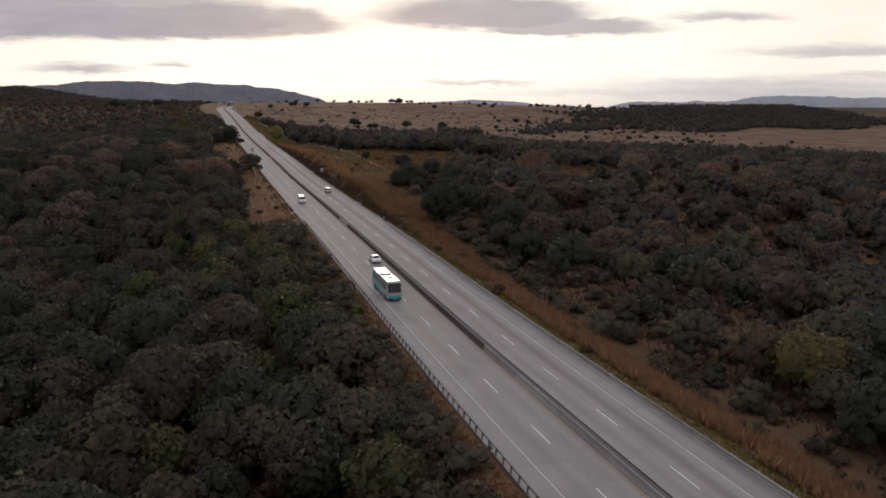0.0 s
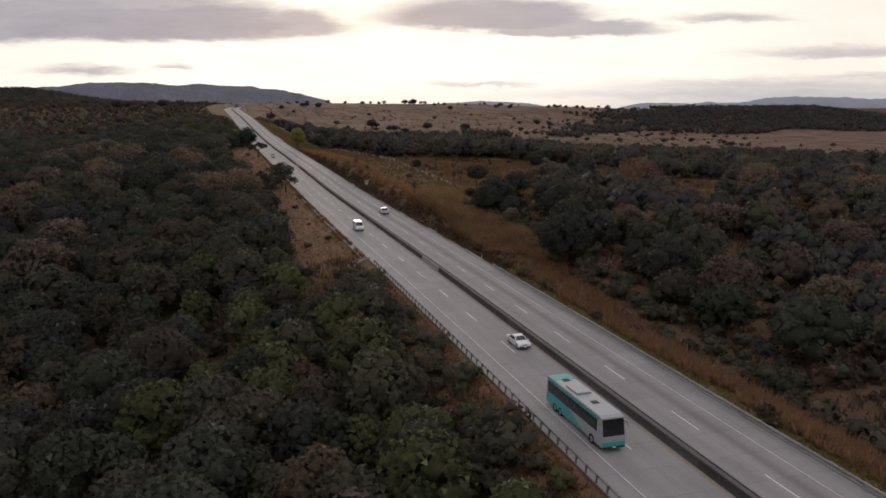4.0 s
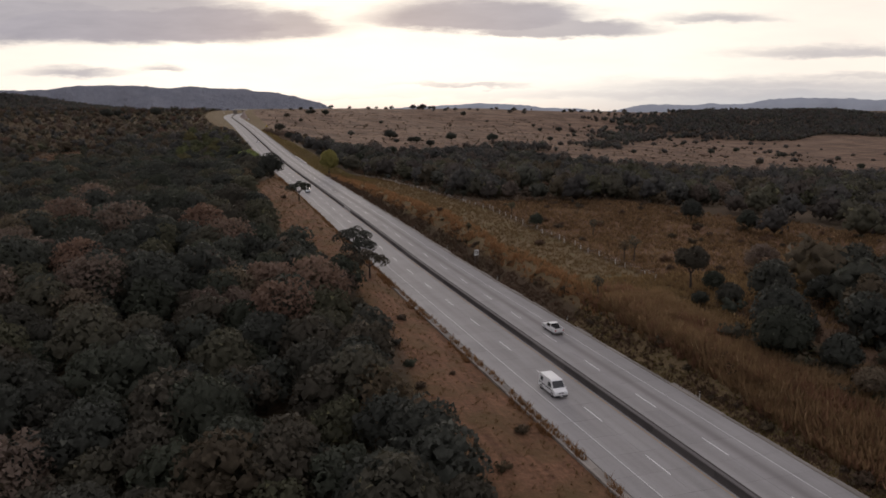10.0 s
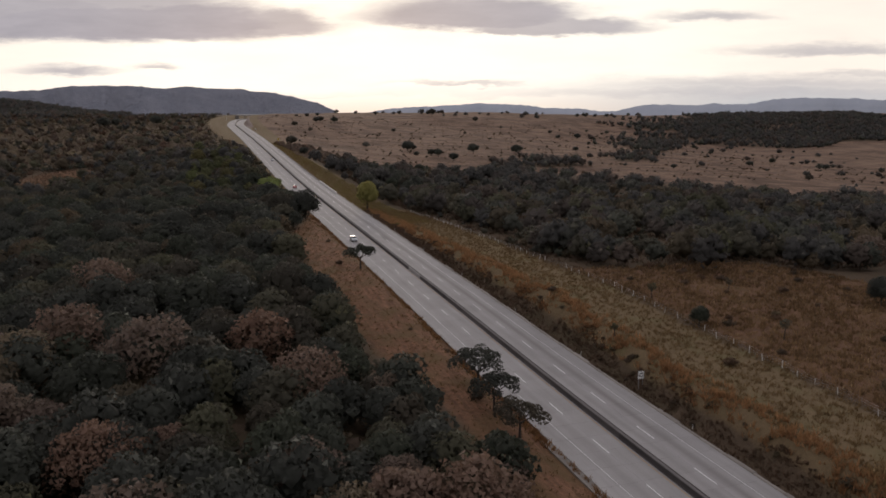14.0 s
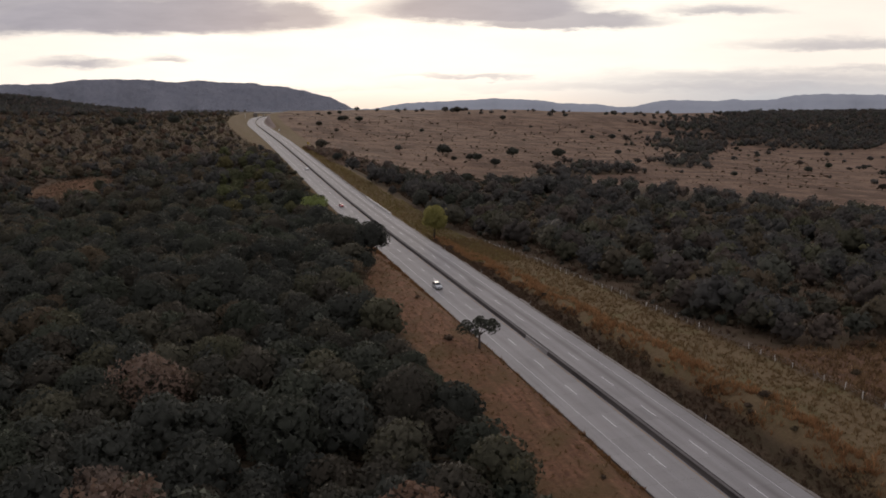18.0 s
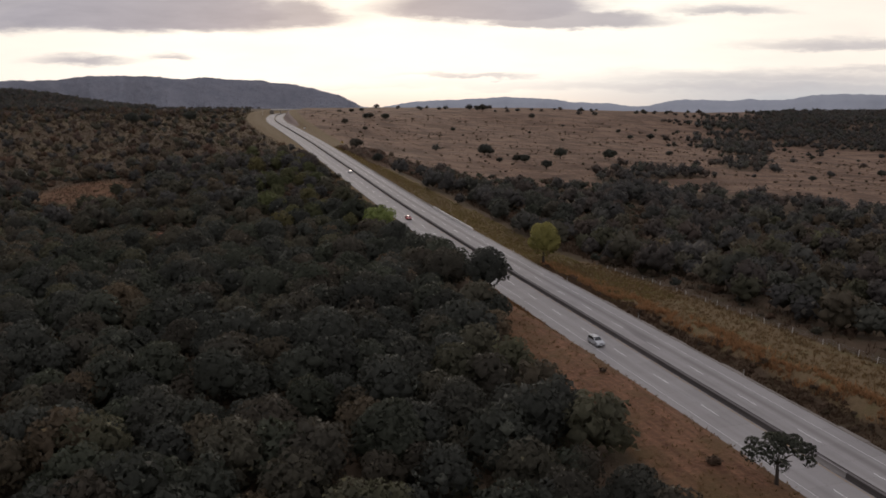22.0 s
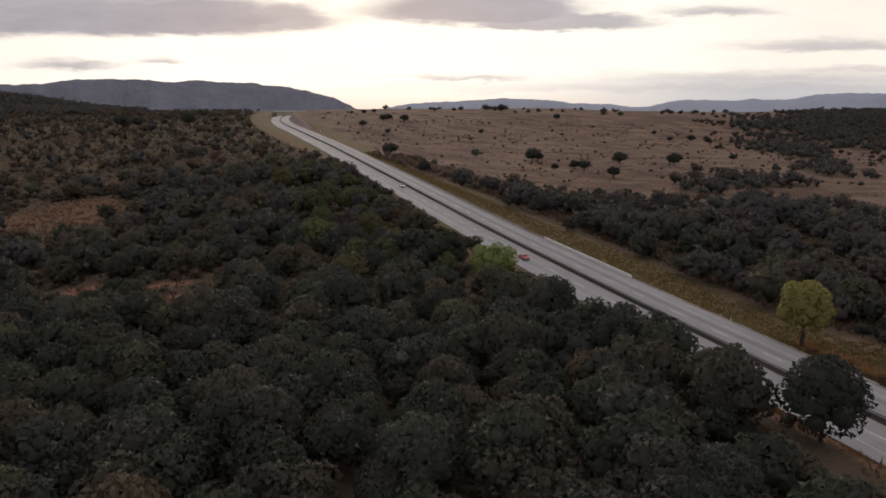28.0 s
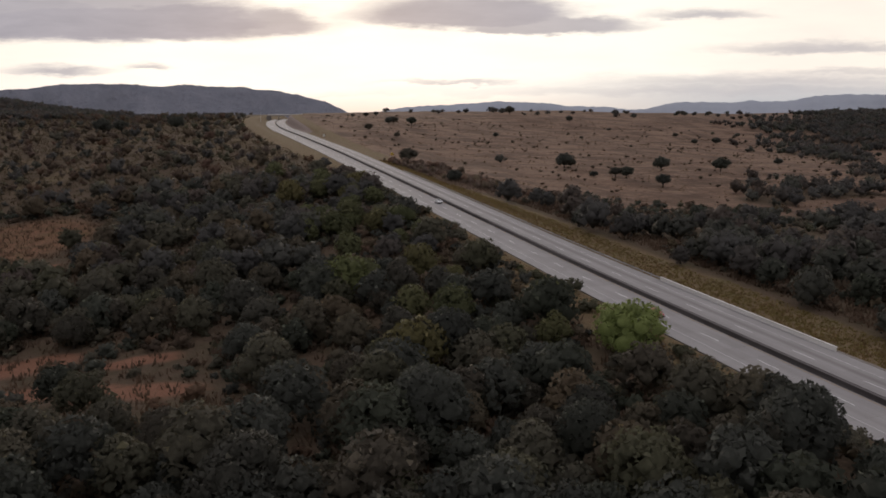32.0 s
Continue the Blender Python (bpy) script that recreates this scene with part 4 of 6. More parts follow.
def join_trees(name, variants, places, mat, label):
    """Many trees as one mesh: places of s, y, scale, turn, variant."""
    by = {}
    for p in places:
        by.setdefault(int(p[4]) % len(variants), []).append(p)
    Vs, Qs, Ts, Ns, Rs, n = [], [], [], [], [], 0
    rr = np.random.RandomState(len(places))
    for k, ps in by.items():
        V, Q, T, N = variants[k]
        ps = np.array(ps)
        s, y, sc, tu = ps[:, 0], ps[:, 1], ps[:, 2], ps[:, 3]
        c, sn = np.cos(tu)[:, None], np.sin(tu)[:, None]
        X = (V[None, :, 0] * c - V[None, :, 1] * sn) * sc[:, None] + (s + xroad(y))[:, None]
        Y = (V[None, :, 0] * sn + V[None, :, 1] * c) * sc[:, None] + y[:, None]
        Z = V[None, :, 2] * sc[:, None] + (ground_z(s, y) - 0.2)[:, None]
        Ns.append(np.stack([N[None, :, 0] * c - N[None, :, 1] * sn, N[None, :, 0] * sn + N[None, :, 1] * c, N[None, :, 2] + 0 * c], -1).reshape(-1, 3))
        Rs.append(np.repeat(rr.uniform(0, 1, len(ps)), len(V)))
        off = n + np.arange(len(ps))[:, None, None] * len(V)
        Vs.append(np.stack([X, Y, Z], -1).reshape(-1, 3))
        Qs.append((Q[None] + off).reshape(-1, 4))
        Ts.append((T[None] + off).reshape(-1, 3))
        n += len(ps) * len(V)
    if n:
        me = raw(name, np.concatenate(Vs), np.concatenate(Qs), np.concatenate(Ts), [M[mat]], smooth=True, normals=np.concatenate(Ns))
        me.attributes.new("tree", "FLOAT", "POINT").data.foreach_set("value", np.concatenate(Rs).astype(np.float32))
        tagged(new(name, me), label, "trees", kind="stuff")


# named trees along the road: kind, s, y, scale, turn
plant(YELLOW, 15.2, 573, 1.0, 20)
plant(UMBRELLA[0], -19.2, 428.5, 1.0, 40)
plant(UMBRELLA[1], -17.0, 346, 1.0, 120)
plant(UMBRELLA[0], -17.8, 336.5, 0.95, 60)
plant(UMBRELLA[0], -17.4, 327.5, 0.95, 200)
plant(OAK[3], -18.6, 533, 1.2, 10, sink=0.3)
plant(OAK[1], -27.0, 541, 1.2, 150)
for s_, y_, k_ in ((-27, 596, 1.2), (-26.4, 571, 1.05), (-50.8, 653, 1.15), (-52, 631.6, 0.85), (-70.4, 644.7, 0.85), (-79, 641.7, 0.62), (-27, 505, 0.8), (-33, 340, 0.8)):
    plant(OAK[int(y_) % 5], s_, y_, k_, y_ * 3, group="evergreen oaks of the valley wood")
plant(GREEN[1], -21.5, 641, 1.75, 30, label="bright lime-green bushy tree beside the motorway")
plant(FIELD[2], 31, 961, 1.1, 60, group="field trees", label="solitary dark oak at the edge of the dry field")
for s_, y_, k_ in ((41, 82, 1.5), (46, 92, 1.2), (-54, 92, 1.4), (-23, 141, 1.0), (-20, 112, 0.8), (-26, 160, 0.9), (24, 205, 0.8), (-27, 770, 1.2), (-41, 844, 1.3), (-34, 700, 1.0)):
    plant(MOSS[int(s_) % 2], s_, y_, k_, s_ * 11, group="green shrubs", label="leafy green bush among darker oaks")
for s_, y_, k_ in ((-73, 321, 1.15), (-66, 326, 0.8), (-52, 295, 0.95), (-47, 298, 0.85), (-34, 340, 0.9), (-62, 285, 0.7), (-40, 312, 0.75), (46, 216, 0.9), (60, 225, 0.85), (52, 228, 0.7), (70, 232, 0.8), (38, 190, 0.75), (84, 222, 0.8)):
    plant(DRY[int(y_) % 3], s_, y_, k_, s_ * 13, group="leafless trees", wide=1.0)
for s_, y_, k_ in ((-114, 654, 0.82), (-96.5, 631, 0.66), (-131, 702, 0.9), (-117, 696, 0.8), (-85, 668, 0.8), (-133, 648, 0.9)):
    plant(OAK[int(y_) % 5], s_, y_, k_, s_ * 9, group="oaks round the bare patches", label="dark oak standing beside bare red earth")
for s_, y_, k_ in ((155, 1005, 1.25), (162, 1009, 0.9), (166, 957, 0.95), (171, 952, 1.1), (221, 988, 1.25), (268, 985, 1.2), (176, 920, 1.1), (104, 790, 0.8), (146, 800, 0.7), (365, 1037, 0.85),
                   (131, 1298, 1.25), (327, 1560, 1.5), (106, 1294, 0.9), (112, 1300, 0.95), (31, 881, 0.8), (103, 1421, 0.7), (88, 1425, 0.6), (463, 1281, 0.9), (500, 1290, 1.0), (475, 1338, 0.8), (388, 1471, 1.0)):
    plant(FIELD[int(s_ + y_) % 3], s_, y_, k_ * 1.05, s_ * 7, sink=0.4, group="field trees", label="solitary dark oak standing in dry grassland")

for s_, y_, k_ in ((-153, 1230, 1.7), (-139, 1236, 1.5), (-95.5, 1246, 1.5), (-118, 1262, 0.9), (-70, 1275, 0.9)):
    plant(FIELD[int(-s_) % 3], s_, y_, k_, s_ * 5, sink=0.3, group="skyline trees", label="dark round oak on the crest of the far rise")

rngt = np.random.RandomState(7)


def scatter(s0, s1, y0, y1, gap):
    S, Yv = np.meshgrid(np.arange(s0, s1, gap), np.arange(y0, y1, gap))
    S = S.ravel() + rngt.uniform(-0.45, 0.45, S.size) * gap
    Yv = Yv.ravel() + rngt.uniform(-0.45, 0.45, Yv.size) * gap
    inview = (S > -60 - 0.235 * Yv) & (S < 1.1 * Yv) & (Yv > 42)
    S, Yv = S[inview], Yv[inview]
    keep = rngt.uniform(0, 1, S.size) < np.minimum(woods(S, Yv), np.where(S < 0, woods(S + 4.2, Yv), woods(S - 4.0, Yv)))
    return S[keep], Yv[keep]


semi, olives, mossy = [], [], []
single, near, mid, far, drym, olivem, olivef = [], [], [], [], [], [], []
S, Yv = scatter(-300, 330, -60, 640, 6.7)
seen = (S > -80 - 0.26 * Yv) & (S < 40 + 1.2 * Yv)
S, Yv = S[seen], Yv[seen]
tone = np.sin(S * 0.045 + 1.3) * np.sin(Yv * 0.031 + 0.4) + 0.7 * np.sin(S * 0.11 - Yv * 0.07)
for s, y, tn in zip(S, Yv, tone):
    px = np.interp(y - 95, [0, 400, 540], [-38, -92, -95])
    dist = abs(s - px) if y > 60 else 999
    sc, tu, k = rngt.uniform(0.7, 1.25), rngt.uniform(0, 6.28), rngt.randint(0, 50)
    u = rngt.uniform()
    if -52 < s < 0 and y < 225 and 0.3 < u < 0.62:
        mossy.append((s, y, sc * 0.9, tu, k))
        continue
    drier = (u < 0.12 and 215 < y < 375 and s < 0 and tn > -0.4) or (u < 0.10 and s > 0 and 170 < y < 330) or (u < 0.012 and 215 < y < 420)
    if drier:
        drym.append((s, y, sc * 1.15, tu, k))
    elif u > (0.80 if s < 0 else 0.66):
        (olivem if dist < 48 else olives if dist < 112 else olivef).append((s, y, sc, tu, k))
    elif dist < 55 and y < 640 and len(single) < 215 and rngt.uniform() < 0.24:
        single.append((s, y, sc, tu, k))
    elif dist < 48:
        near.append((s, y, sc, tu, k))
    elif dist < 112:
        semi.append((s, y, sc, tu, k))
    else:
        mid.append((s, y, sc, tu, k))
S, Yv = scatter(-330, -10, 640, 900, 7.4)
S2, Y2 = scatter(15, 640, 640, 900, 8.6)
for s, y in zip(np.concatenate([S, S2]), np.concatenate([Yv, Y2])):
    d = math.hypot(s + 94, y - 528)
    p = (s, y, rngt.uniform(0.7, 1.25), rngt.uniform(0, 6.28), rngt.randint(0, 50))
    u = rngt.uniform()
    if -62 < s < 0 and y > 650 and u < 0.30:
        mossy.append(p)
    elif s < 0 and u < 0.40:
        (olivem if d < 135 else olives if d < 200 else olivef).append(p)
    elif 135 < d < 200:
        semi.append(p)
    elif d < 190:
        (single if u > 0.80 and s < 0 and d < 150 else near).append(p)
    elif d < 330:
        mid.append(p)
    else:
        far.append(p)
S, Yv = scatter(330, 760, 250, 640, 10)
far += [(s, y, rngt.uniform(0.9, 1.6), rngt.uniform(0, 6.28), rngt.randint(0, 50)) for s, y in zip(S, Yv)]
S, Yv = scatter(-420, -10, 900, 1560, 7.2)
scrub = [(s, y, 0.30 + 0.75 * rngt.uniform(0, 1) ** 2.2, rngt.uniform(0, 6.28), rngt.randint(0, 50)) for s, y in zip(S, Yv)]
S, Yv = scatter(-800, -60, 1500, 1860, 10)
tiny = [(s, y, rngt.uniform(0.7, 1.1) if s < -240 else rngt.uniform(0.3, 0.6), rngt.uniform(0, 6.28), rngt.randint(0, 50)) for s, y in zip(S, Yv)]
S, Yv = scatter(150, 640, 900, 1180, 10)
far += [(s, y, rngt.uniform(0.6, 1.1), rngt.uniform(0, 6.28), rngt.randint(0, 50)) for s, y in zip(S, Yv)]
S, Yv = scatter(340, 1400, 1180, 1720, 9.4)
tiny += [(s, y, rngt.uniform(0.6, 1.3), rngt.uniform(0, 6.28), rngt.randint(0, 50)) for s, y in zip(S, Yv)]
for s, y, sc, tu, k in single:
    plant(OAK[k % 5], s, y, sc, math.degrees(tu), group="evergreen oaks of the valley wood", sink=0.15)
join_trees("near_woodland", NEARV, near, "oak", "dense evergreen oak crowns with dark gaps between")
join_trees("oak_wood", SEMIV, semi, "oak", "dense evergreen oak wood with rounded crowns")
join_trees("olive_wood", SEMIV, olives, "olive", "olive-green trees within the oak wood")
LOWV = [crown(170 + i, 1.7 + 0.3 * i, 2.0 + 0.3 * i, -0.2, 3, 28, 0.78, 0.85, 0.9, 0.6, (OCT_V, OCT_T), 0.7) for i in range(3)]
low = []
for n_, s0, s1, y0, y1 in ((1000, -150, -15, 60, 640), (1500, 20, 170, 60, 300), (3400, -190, -14, 585, 900), (1600, 36, 190, 420, 860)):
    for s, y in zip(rngt.uniform(s0, s1, n_), rngt.uniform(y0, y1, n_)):
        if woods(s, y) > 0.2 or (s > 36 and y > near_wood(s)) or (s < 0 and y > 585 and rngt.uniform() < 0.55 and patch_at(s, y, -150, 835, 30, 45) < 0.3 and max(patch_at(s, y, *c) for c in BARE) < 0.2 and -s > left_edge(y) - 2):
            low.append((s, y, rngt.uniform(0.5, 1.4), rngt.uniform(0, 6.28), rngt.randint(0, 50)))
join_trees("olive_understorey", LOWV, low[2::3], "olive", "low olive shrubs filling the clearings between the trees")
join_trees("understorey", LOWV, low[::3], "brush", "low brown shrubs beneath and between the trees")
join_trees("green_understorey", LOWV, low[1::3], "oak", "low dark green shrubs beneath and between the trees")
join_trees("green_wood", NEARV, mossy, "moss", "dull green trees along the motorway edge")
join_trees("woodland", MIDV, mid, "oakhaze", "dense dark evergreen oak woodland")
# woods behind and beside the flight line
S, Yv = np.meshgrid(np.arange(-330, 330, 19.0), np.arange(-140, 640, 19.0))
S, Yv = S.ravel() + rngt.uniform(-5, 5, S.size), Yv.ravel() + rngt.uniform(-5, 5, S.size)
out = ((S < -58 - 0.235 * Yv) | (S > 1.1 * Yv) | (Yv < 42)) & (np.minimum(woods(S, Yv), np.where(S < 0, woods(S + 4.2, Yv), woods(S - 4.0, Yv))) > 0.4)
tiny += [(s, y, rngt.uniform(0.8, 1.4), rngt.uniform(0, 6.28), rngt.randint(0, 50)) for s, y in zip(S[out], Yv[out])]
join_trees("ridge_woodland", TINYV, tiny, "oakhaze", "distant dark oak woods on the ridge")
join_trees("far_woodland", FARV, far, "oakhaze", "distant dark woodland in the valley")
join_trees("olive_thicket", NEARV, olivem, "olive", "olive-green thicket among the oaks")
join_trees("far_olive_thicket", MIDV, olivef, "olive", "olive-brown thicket among the distant oaks")
DRYV = [crown(140 + i, 4.6 + 0.6 * i, 7.6 + 0.6 * i, 1.4, 17 + i, 1500, 0.44, 0.9, 0, 0.60, (OCT_V, OCT_T), 0.9, (0.28, 0.44)) for i in range(3)]
join_trees("dry_thicket", DRYV, drym, "dry", "leafless pinkish-brown thicket")
join_trees("scrub", FARV, scrub[::4], "olive", "low dry scrub on the far rise")
join_trees("dark_scrub", FARV, scrub[1::4], "oakhaze", "low dark scrub on the far rise")
join_trees("brown_scrub", FARV, scrub[2::4], "brush", "low brown scrub on the far rise")
join_trees("grey_scrub", FARV, scrub[3::4], "bushy", "low grey-brown twiggy scrub on the far rise")
# grey-brown thicket between the dry field and the wood
hedge = []
for i in range(170):
    y = rngt.uniform(800, 965)
    hedge.append((np.interp(y, [800, 880, 965], [62, 42, 24]) + rngt.uniform(-14, 20), y, rngt.uniform(0.22, 0.5), rngt.uniform(0, 6.28), i))
join_trees("twiggy_thicket", MIDV, hedge, "dry", "grey-brown twiggy thicket below the field")
# scattered trees of the open field
fieldtrees = []
for i in range(330):
    s, y = rngt.uniform(60, 800), rngt.uniform(760, 1620)
    thick = 0.10 + 0.9 * step(380, 680, s - 0.35 * (y - 1100))
    if y > far_wood(s) + 25 and rngt.uniform() < thick:
        fieldtrees.append((s, y, rngt.uniform(0.3, 0.85), rngt.uniform(0, 6.28), rngt.randint(0, 50)))
for i in range(70):
    fieldtrees.append((rngt.uniform(150, 1150), rngt.uniform(1540, 1700), rngt.uniform(0.5, 1.2), 1.0 * i, i))
for s, y, sc, tu, k in fieldtrees[:50]:
    plant(FIELD[k % 3], s, y, sc, math.degrees(tu), group="field trees", sink=0.3, label="small dark oak scattered over the dry field")
FLATV = [crown(180 + i, 4.6 + 0.5 * i, 6.4 + 0.5 * i, 0.0, 8, 120, 0.95, 0.9, 0.92, 0.72, (OCT_V, OCT_T), 0.5, (0.30, 0.46)) for i in range(3)]
join_trees("field_scrub", FLATV, fieldtrees[50:], "oakhaze", "dark bushes scattered over the dry field")

# ---------------------------------------------------------------- road furniture


def at_road(s, y, dz=0.0, turn=0.0):
    h = math.degrees(math.atan2(float(xroad(y + 1) - xroad(y - 1)), 2.0))
    return pose(float(xroad(y)) + s, y, float(zroad(y)) + dz, 0, 0, turn - h)


def guard_rail(side, s, y0, y1, label, rails, gap=4.0, wide=0.12, post="steel"):
    """Corrugated beams on posts, in 4 m lengths."""
    e = empty("guard_rail")
    tagged(e, label, "guard rail", "guard rails")
    f = -side
    pm = box_mesh("post", (wide, wide, 1.15), 0.01, (0, 0, 0.32))
    pm.materials.append(M[post])
    sm = box_mesh("spacer", (0.16, 0.14, 0.32), 0.01, (f * 0.12, 0, 0.58))
    sm.materials.append(M["joint"])
    y = y0
    while y < y1 - 0.5:
        w = 0.20 * f
        for zb in rails:
            prof = [(w, zb), (w + 0.07 * f, zb + 0.05), (w + 0.07 * f, zb + 0.10), (w - 0.05 * f, zb + 0.155), (w + 0.07 * f, zb + 0.20), (w + 0.07 * f, zb + 0.26), (w, zb + 0.31), (w - 0.08 * f, zb + 0.155)]
            part("beam", profile_run(prof, y + 0.01, min(y1, y + 8.0) - 0.01, 8, s), M["steel"], e)
        for yy in np.arange(y, y + 7.9, gap):
            p = new("post", pm)
            p.parent, p.matrix_local = e, at_road(s, yy, -0.06)
            q = new("spacer", sm)
            q.parent, q.matrix_local = e, at_road(s, yy, 0.0)
        y += 8.0
    return e


guard_rail(-1, -11.05, -68, 220, "grey steel guard rail on dark posts along the shoulder", (0.42,), 2.0, 0.13, "joint")
guard_rail(1, 11.05, -68, 208, "pale galvanised double-beam guard rail along the shoulder", (0.16, 0.58))
guard_rail(1, 11.2, 680, 900, "weathered steel guard rail beside the grass verge", (0.42,))

# whitewashed culvert parapet and its twin posts
e = empty("culvert_parapet")
tagged(e, "long low whitewashed concrete parapet at the road's edge", "parapet")
part("wall", profile_run([(11.0, -0.2), (11.0, 0.72), (11.3, 0.72), (11.3, -0.2)], 628, 680, 6), M["whitewash"], e)
part("coping", profile_run([(10.95, 0.721), (10.95, 0.82), (11.35, 0.82), (11.35, 0.721)], 627.8, 680.2, 6), M["whitewash"], e)

# kerbed gutter along the left shoulder and the drain chute at its foot
gut = empty("gutter")
tagged(gut, "broken concrete gutter along the shoulder", "gutter")
for i, y in enumerate(np.arange(226, 330, 3.0)):
    part("gutter_slab", profile_run([(-11.18, -0.06), (-11.25, -0.02), (-12.0, -0.14), (-12.35, 0.06), (-12.5, 0.06), (-12.5, -0.4), (-11.18, -0.4)], y + 0.03, y + 2.97, 3), M["kerb"], gut)
ch = empty("drain_chute")
tagged(ch, "concrete drain chute running down the bank from the shoulder", "drain")
chute_pts = [(-11.2, 224.6), (-12.6, 223.4), (-14.2, 221.4), (-15.6, 218.8), (-17.0, 215.0), (-18.5, 210.0)]
for (sa, ya), (sb, yb) in zip(chute_pts, chute_pts[1:]):
    a, b = Vector((sa, ya, float(ground_z(np.float64(sa), np.float64(ya))) + 0.05)), Vector((sb, yb, float(ground_z(np.float64(sb), np.float64(yb))) + 0.05))
    if sa > -11.5:
        a.z = float(zroad(ya)) - 0.03
    d = (b - a).normalized()
    n_ = Vector((-d.y, d.x, 0)).normalized()
    for nm, o0, o1, h0, h1 in (("chute_bed", -0.55, 0.55, -0.3, 0.02), ("chute_wall", -0.75, -0.55, -0.3, 0.30), ("chute_wall", 0.55, 0.75, -0.3, 0.30)):
        bm = bmesh.new()
        vs = [bm.verts.new(p + n_ * o + Vector((0, 0, h))) for p in (a - d * 0.05, b + d * 0.05) for o, h in ((o0, h0), (o1, h0), (o1, h1), (o0, h1))]
        for f in ((0, 1, 2, 3), (7, 6, 5, 4), (0, 4, 5, 1), (1, 5, 6, 2), (2, 6, 7, 3), (3, 7, 4, 0)):
            bm.faces.new([vs[i] for i in f])
        bmesh.ops.recalc_face_normals(bm, faces=bm.faces)
        part(nm, bm, M["kerb"], ch)

# narrow earth-stained concrete edging on the right shoulder
edging = empty("shoulder_edging")
tagged(edging, "crumbling concrete edging strewn with soil along the shoulder", "kerb")
for y in np.arange(210, 626, 6.0):
    w = 0.25 + 0.5 * (0.5 + 0.5 * math.sin(y * 1.7)) * (0.5 + 0.5 * math.sin(y * 0.23))
    part("edging_piece", profile_run([(11.16, -0.3), (11.16, 0.02), (11.3, 0.10), (11.45 + w, 0.06), (11.6 + w, -0.3)], y + 0.04, y + 5.96, 6), M["kerb"], edging)

# delineator posts
M["reflector"] = material("dark_band", (0.03, 0.03, 0.032), rough=0.5)
dm = box_mesh("shaft", (0.14, 0.10, 1.15), 0.03, (0, 0, 0.45))
dm.materials.append(M["post"])
db = box_mesh("band", (0.146, 0.106, 0.18), 0.01, (0, 0, 0.82))
db.materials.append(M["reflector"])
dl = None
for k, y in enumerate((218, 252, 292, 327, 364, 397, 436, 474, 512, 550, 590)):
    s = 12.15
    if dl is None:
        dl = empty("delineator_post", at_road(s, y, -0.1))
        part("shaft", dm, None, dl)
        part("band", db, None, dl, "dark reflective band")
        tagged(dl, "white delineator post with a dark band at the shoulder", "marker post", "delineator posts")
    else:
        copy_thing(dl, at_road(s, y, -0.1))

# fence of white concrete posts along the pasture
fence = empty("pasture_fence")
tagged(fence, "row of white concrete fence posts with barbed wire", "fence")
fm = box_mesh("fence_post", (0.12, 0.12, 1.7), 0.02, (0, 0, 0.45))
fm.materials.append(M["post"])
rf = np.random.RandomState(5)
prev = None
for y in np.arange(292, 566, 4.2):
    if rf.uniform() < 0.3:
        continue
    s = float(np.interp(y, *FENCE)) + rf.uniform(-0.4, 0.4)
    x, yy, z = on_ground(s, y)
    p = new("fence_post", fm)
    p.parent = fence
    p.matrix_local = pose(x, yy, z, rf.uniform(-7, 7), rf.uniform(-7, 7), rf.uniform(0, 90)) @ Matrix.Diagonal((1, 1, rf.uniform(0.8, 1.1), 1))
    if prev:
        bm = bmesh.new()
        for h in (0.5, 0.95, 1.4):
            tube(bm, [(prev[0], prev[1], prev[2] + h), (x, yy, z + h)], [0.012, 0.012], 4)
        part("wire", bm, M["steel"], fence)
    prev = (x, yy, z)


# signs
M["signwhite"] = material("sign_white", (0.74, 0.74, 0.72), rough=0.4)
M["signblack"] = material("sign_black", (0.02, 0.02, 0.02), rough=0.5)
M["signyellow"] = material("sign_yellow", (0.62, 0.42, 0.05), rough=0.4)


def road_sign(s, y, w, h, zc, label, face, mark, rot=0.0):
    x, yy, z = on_ground(s, y)
    e = empty("road_sign", pose(x, yy, z))
    tagged(e, label, "road sign")
    zc -= z
    for dx in ((-w * 0.3, w * 0.3) if rot == 0 else (0.0,)):
        part("post", box_mesh("post", (0.09, 0.09, zc + 0.5), 0.01, (dx, 0.06, zc / 2 - 0.25)), M["steel"], e)
    p = part("panel", box_mesh("panel", (w, 0.03, h), 0.01), face, e)
    p.matrix_local = pose(0, 0, zc, 0, rot, 0)
    q = part("border", sign_ring(w * 0.92, h * 0.92, 0.05), M["signblack"], p, "thin black border")
    q.location = (0, -0.018, 0)
    m = part("symbol", mark, M["signblack"], p, "black symbol")
    m.location = (0, -0.019, 0)
    return e


def sign_ring(w, h, t):
    bm = bmesh.new()
    for x0, x1, z0, z1 in ((-w / 2, w / 2, h / 2 - t, h / 2), (-w / 2, w / 2, -h / 2, -h / 2 + t), (-w / 2, -w / 2 + t, -h / 2 + t, h / 2 - t), (w / 2 - t, w / 2, -h / 2 + t, h / 2 - t)):
        box(bm, x0, x1, -0.004, 0.0, z0, z1)
    return bm


def ring_mark(r, t):
    bm = bmesh.new()
    n = 20
    for i in range(n):
        a, b = 2 * math.pi * i / n, 2 * math.pi * (i + 1) / n
        vs = [bm.verts.new((rr * math.cos(k), 0, rr * math.sin(k))) for rr, k in ((r - t, a), (r, a), (r, b), (r - t, b))]
        bm.faces.new(vs)
    box(bm, -0.06, 0.06, -0.004, 0, -r * 0.55, r * 0.55)
    return bm


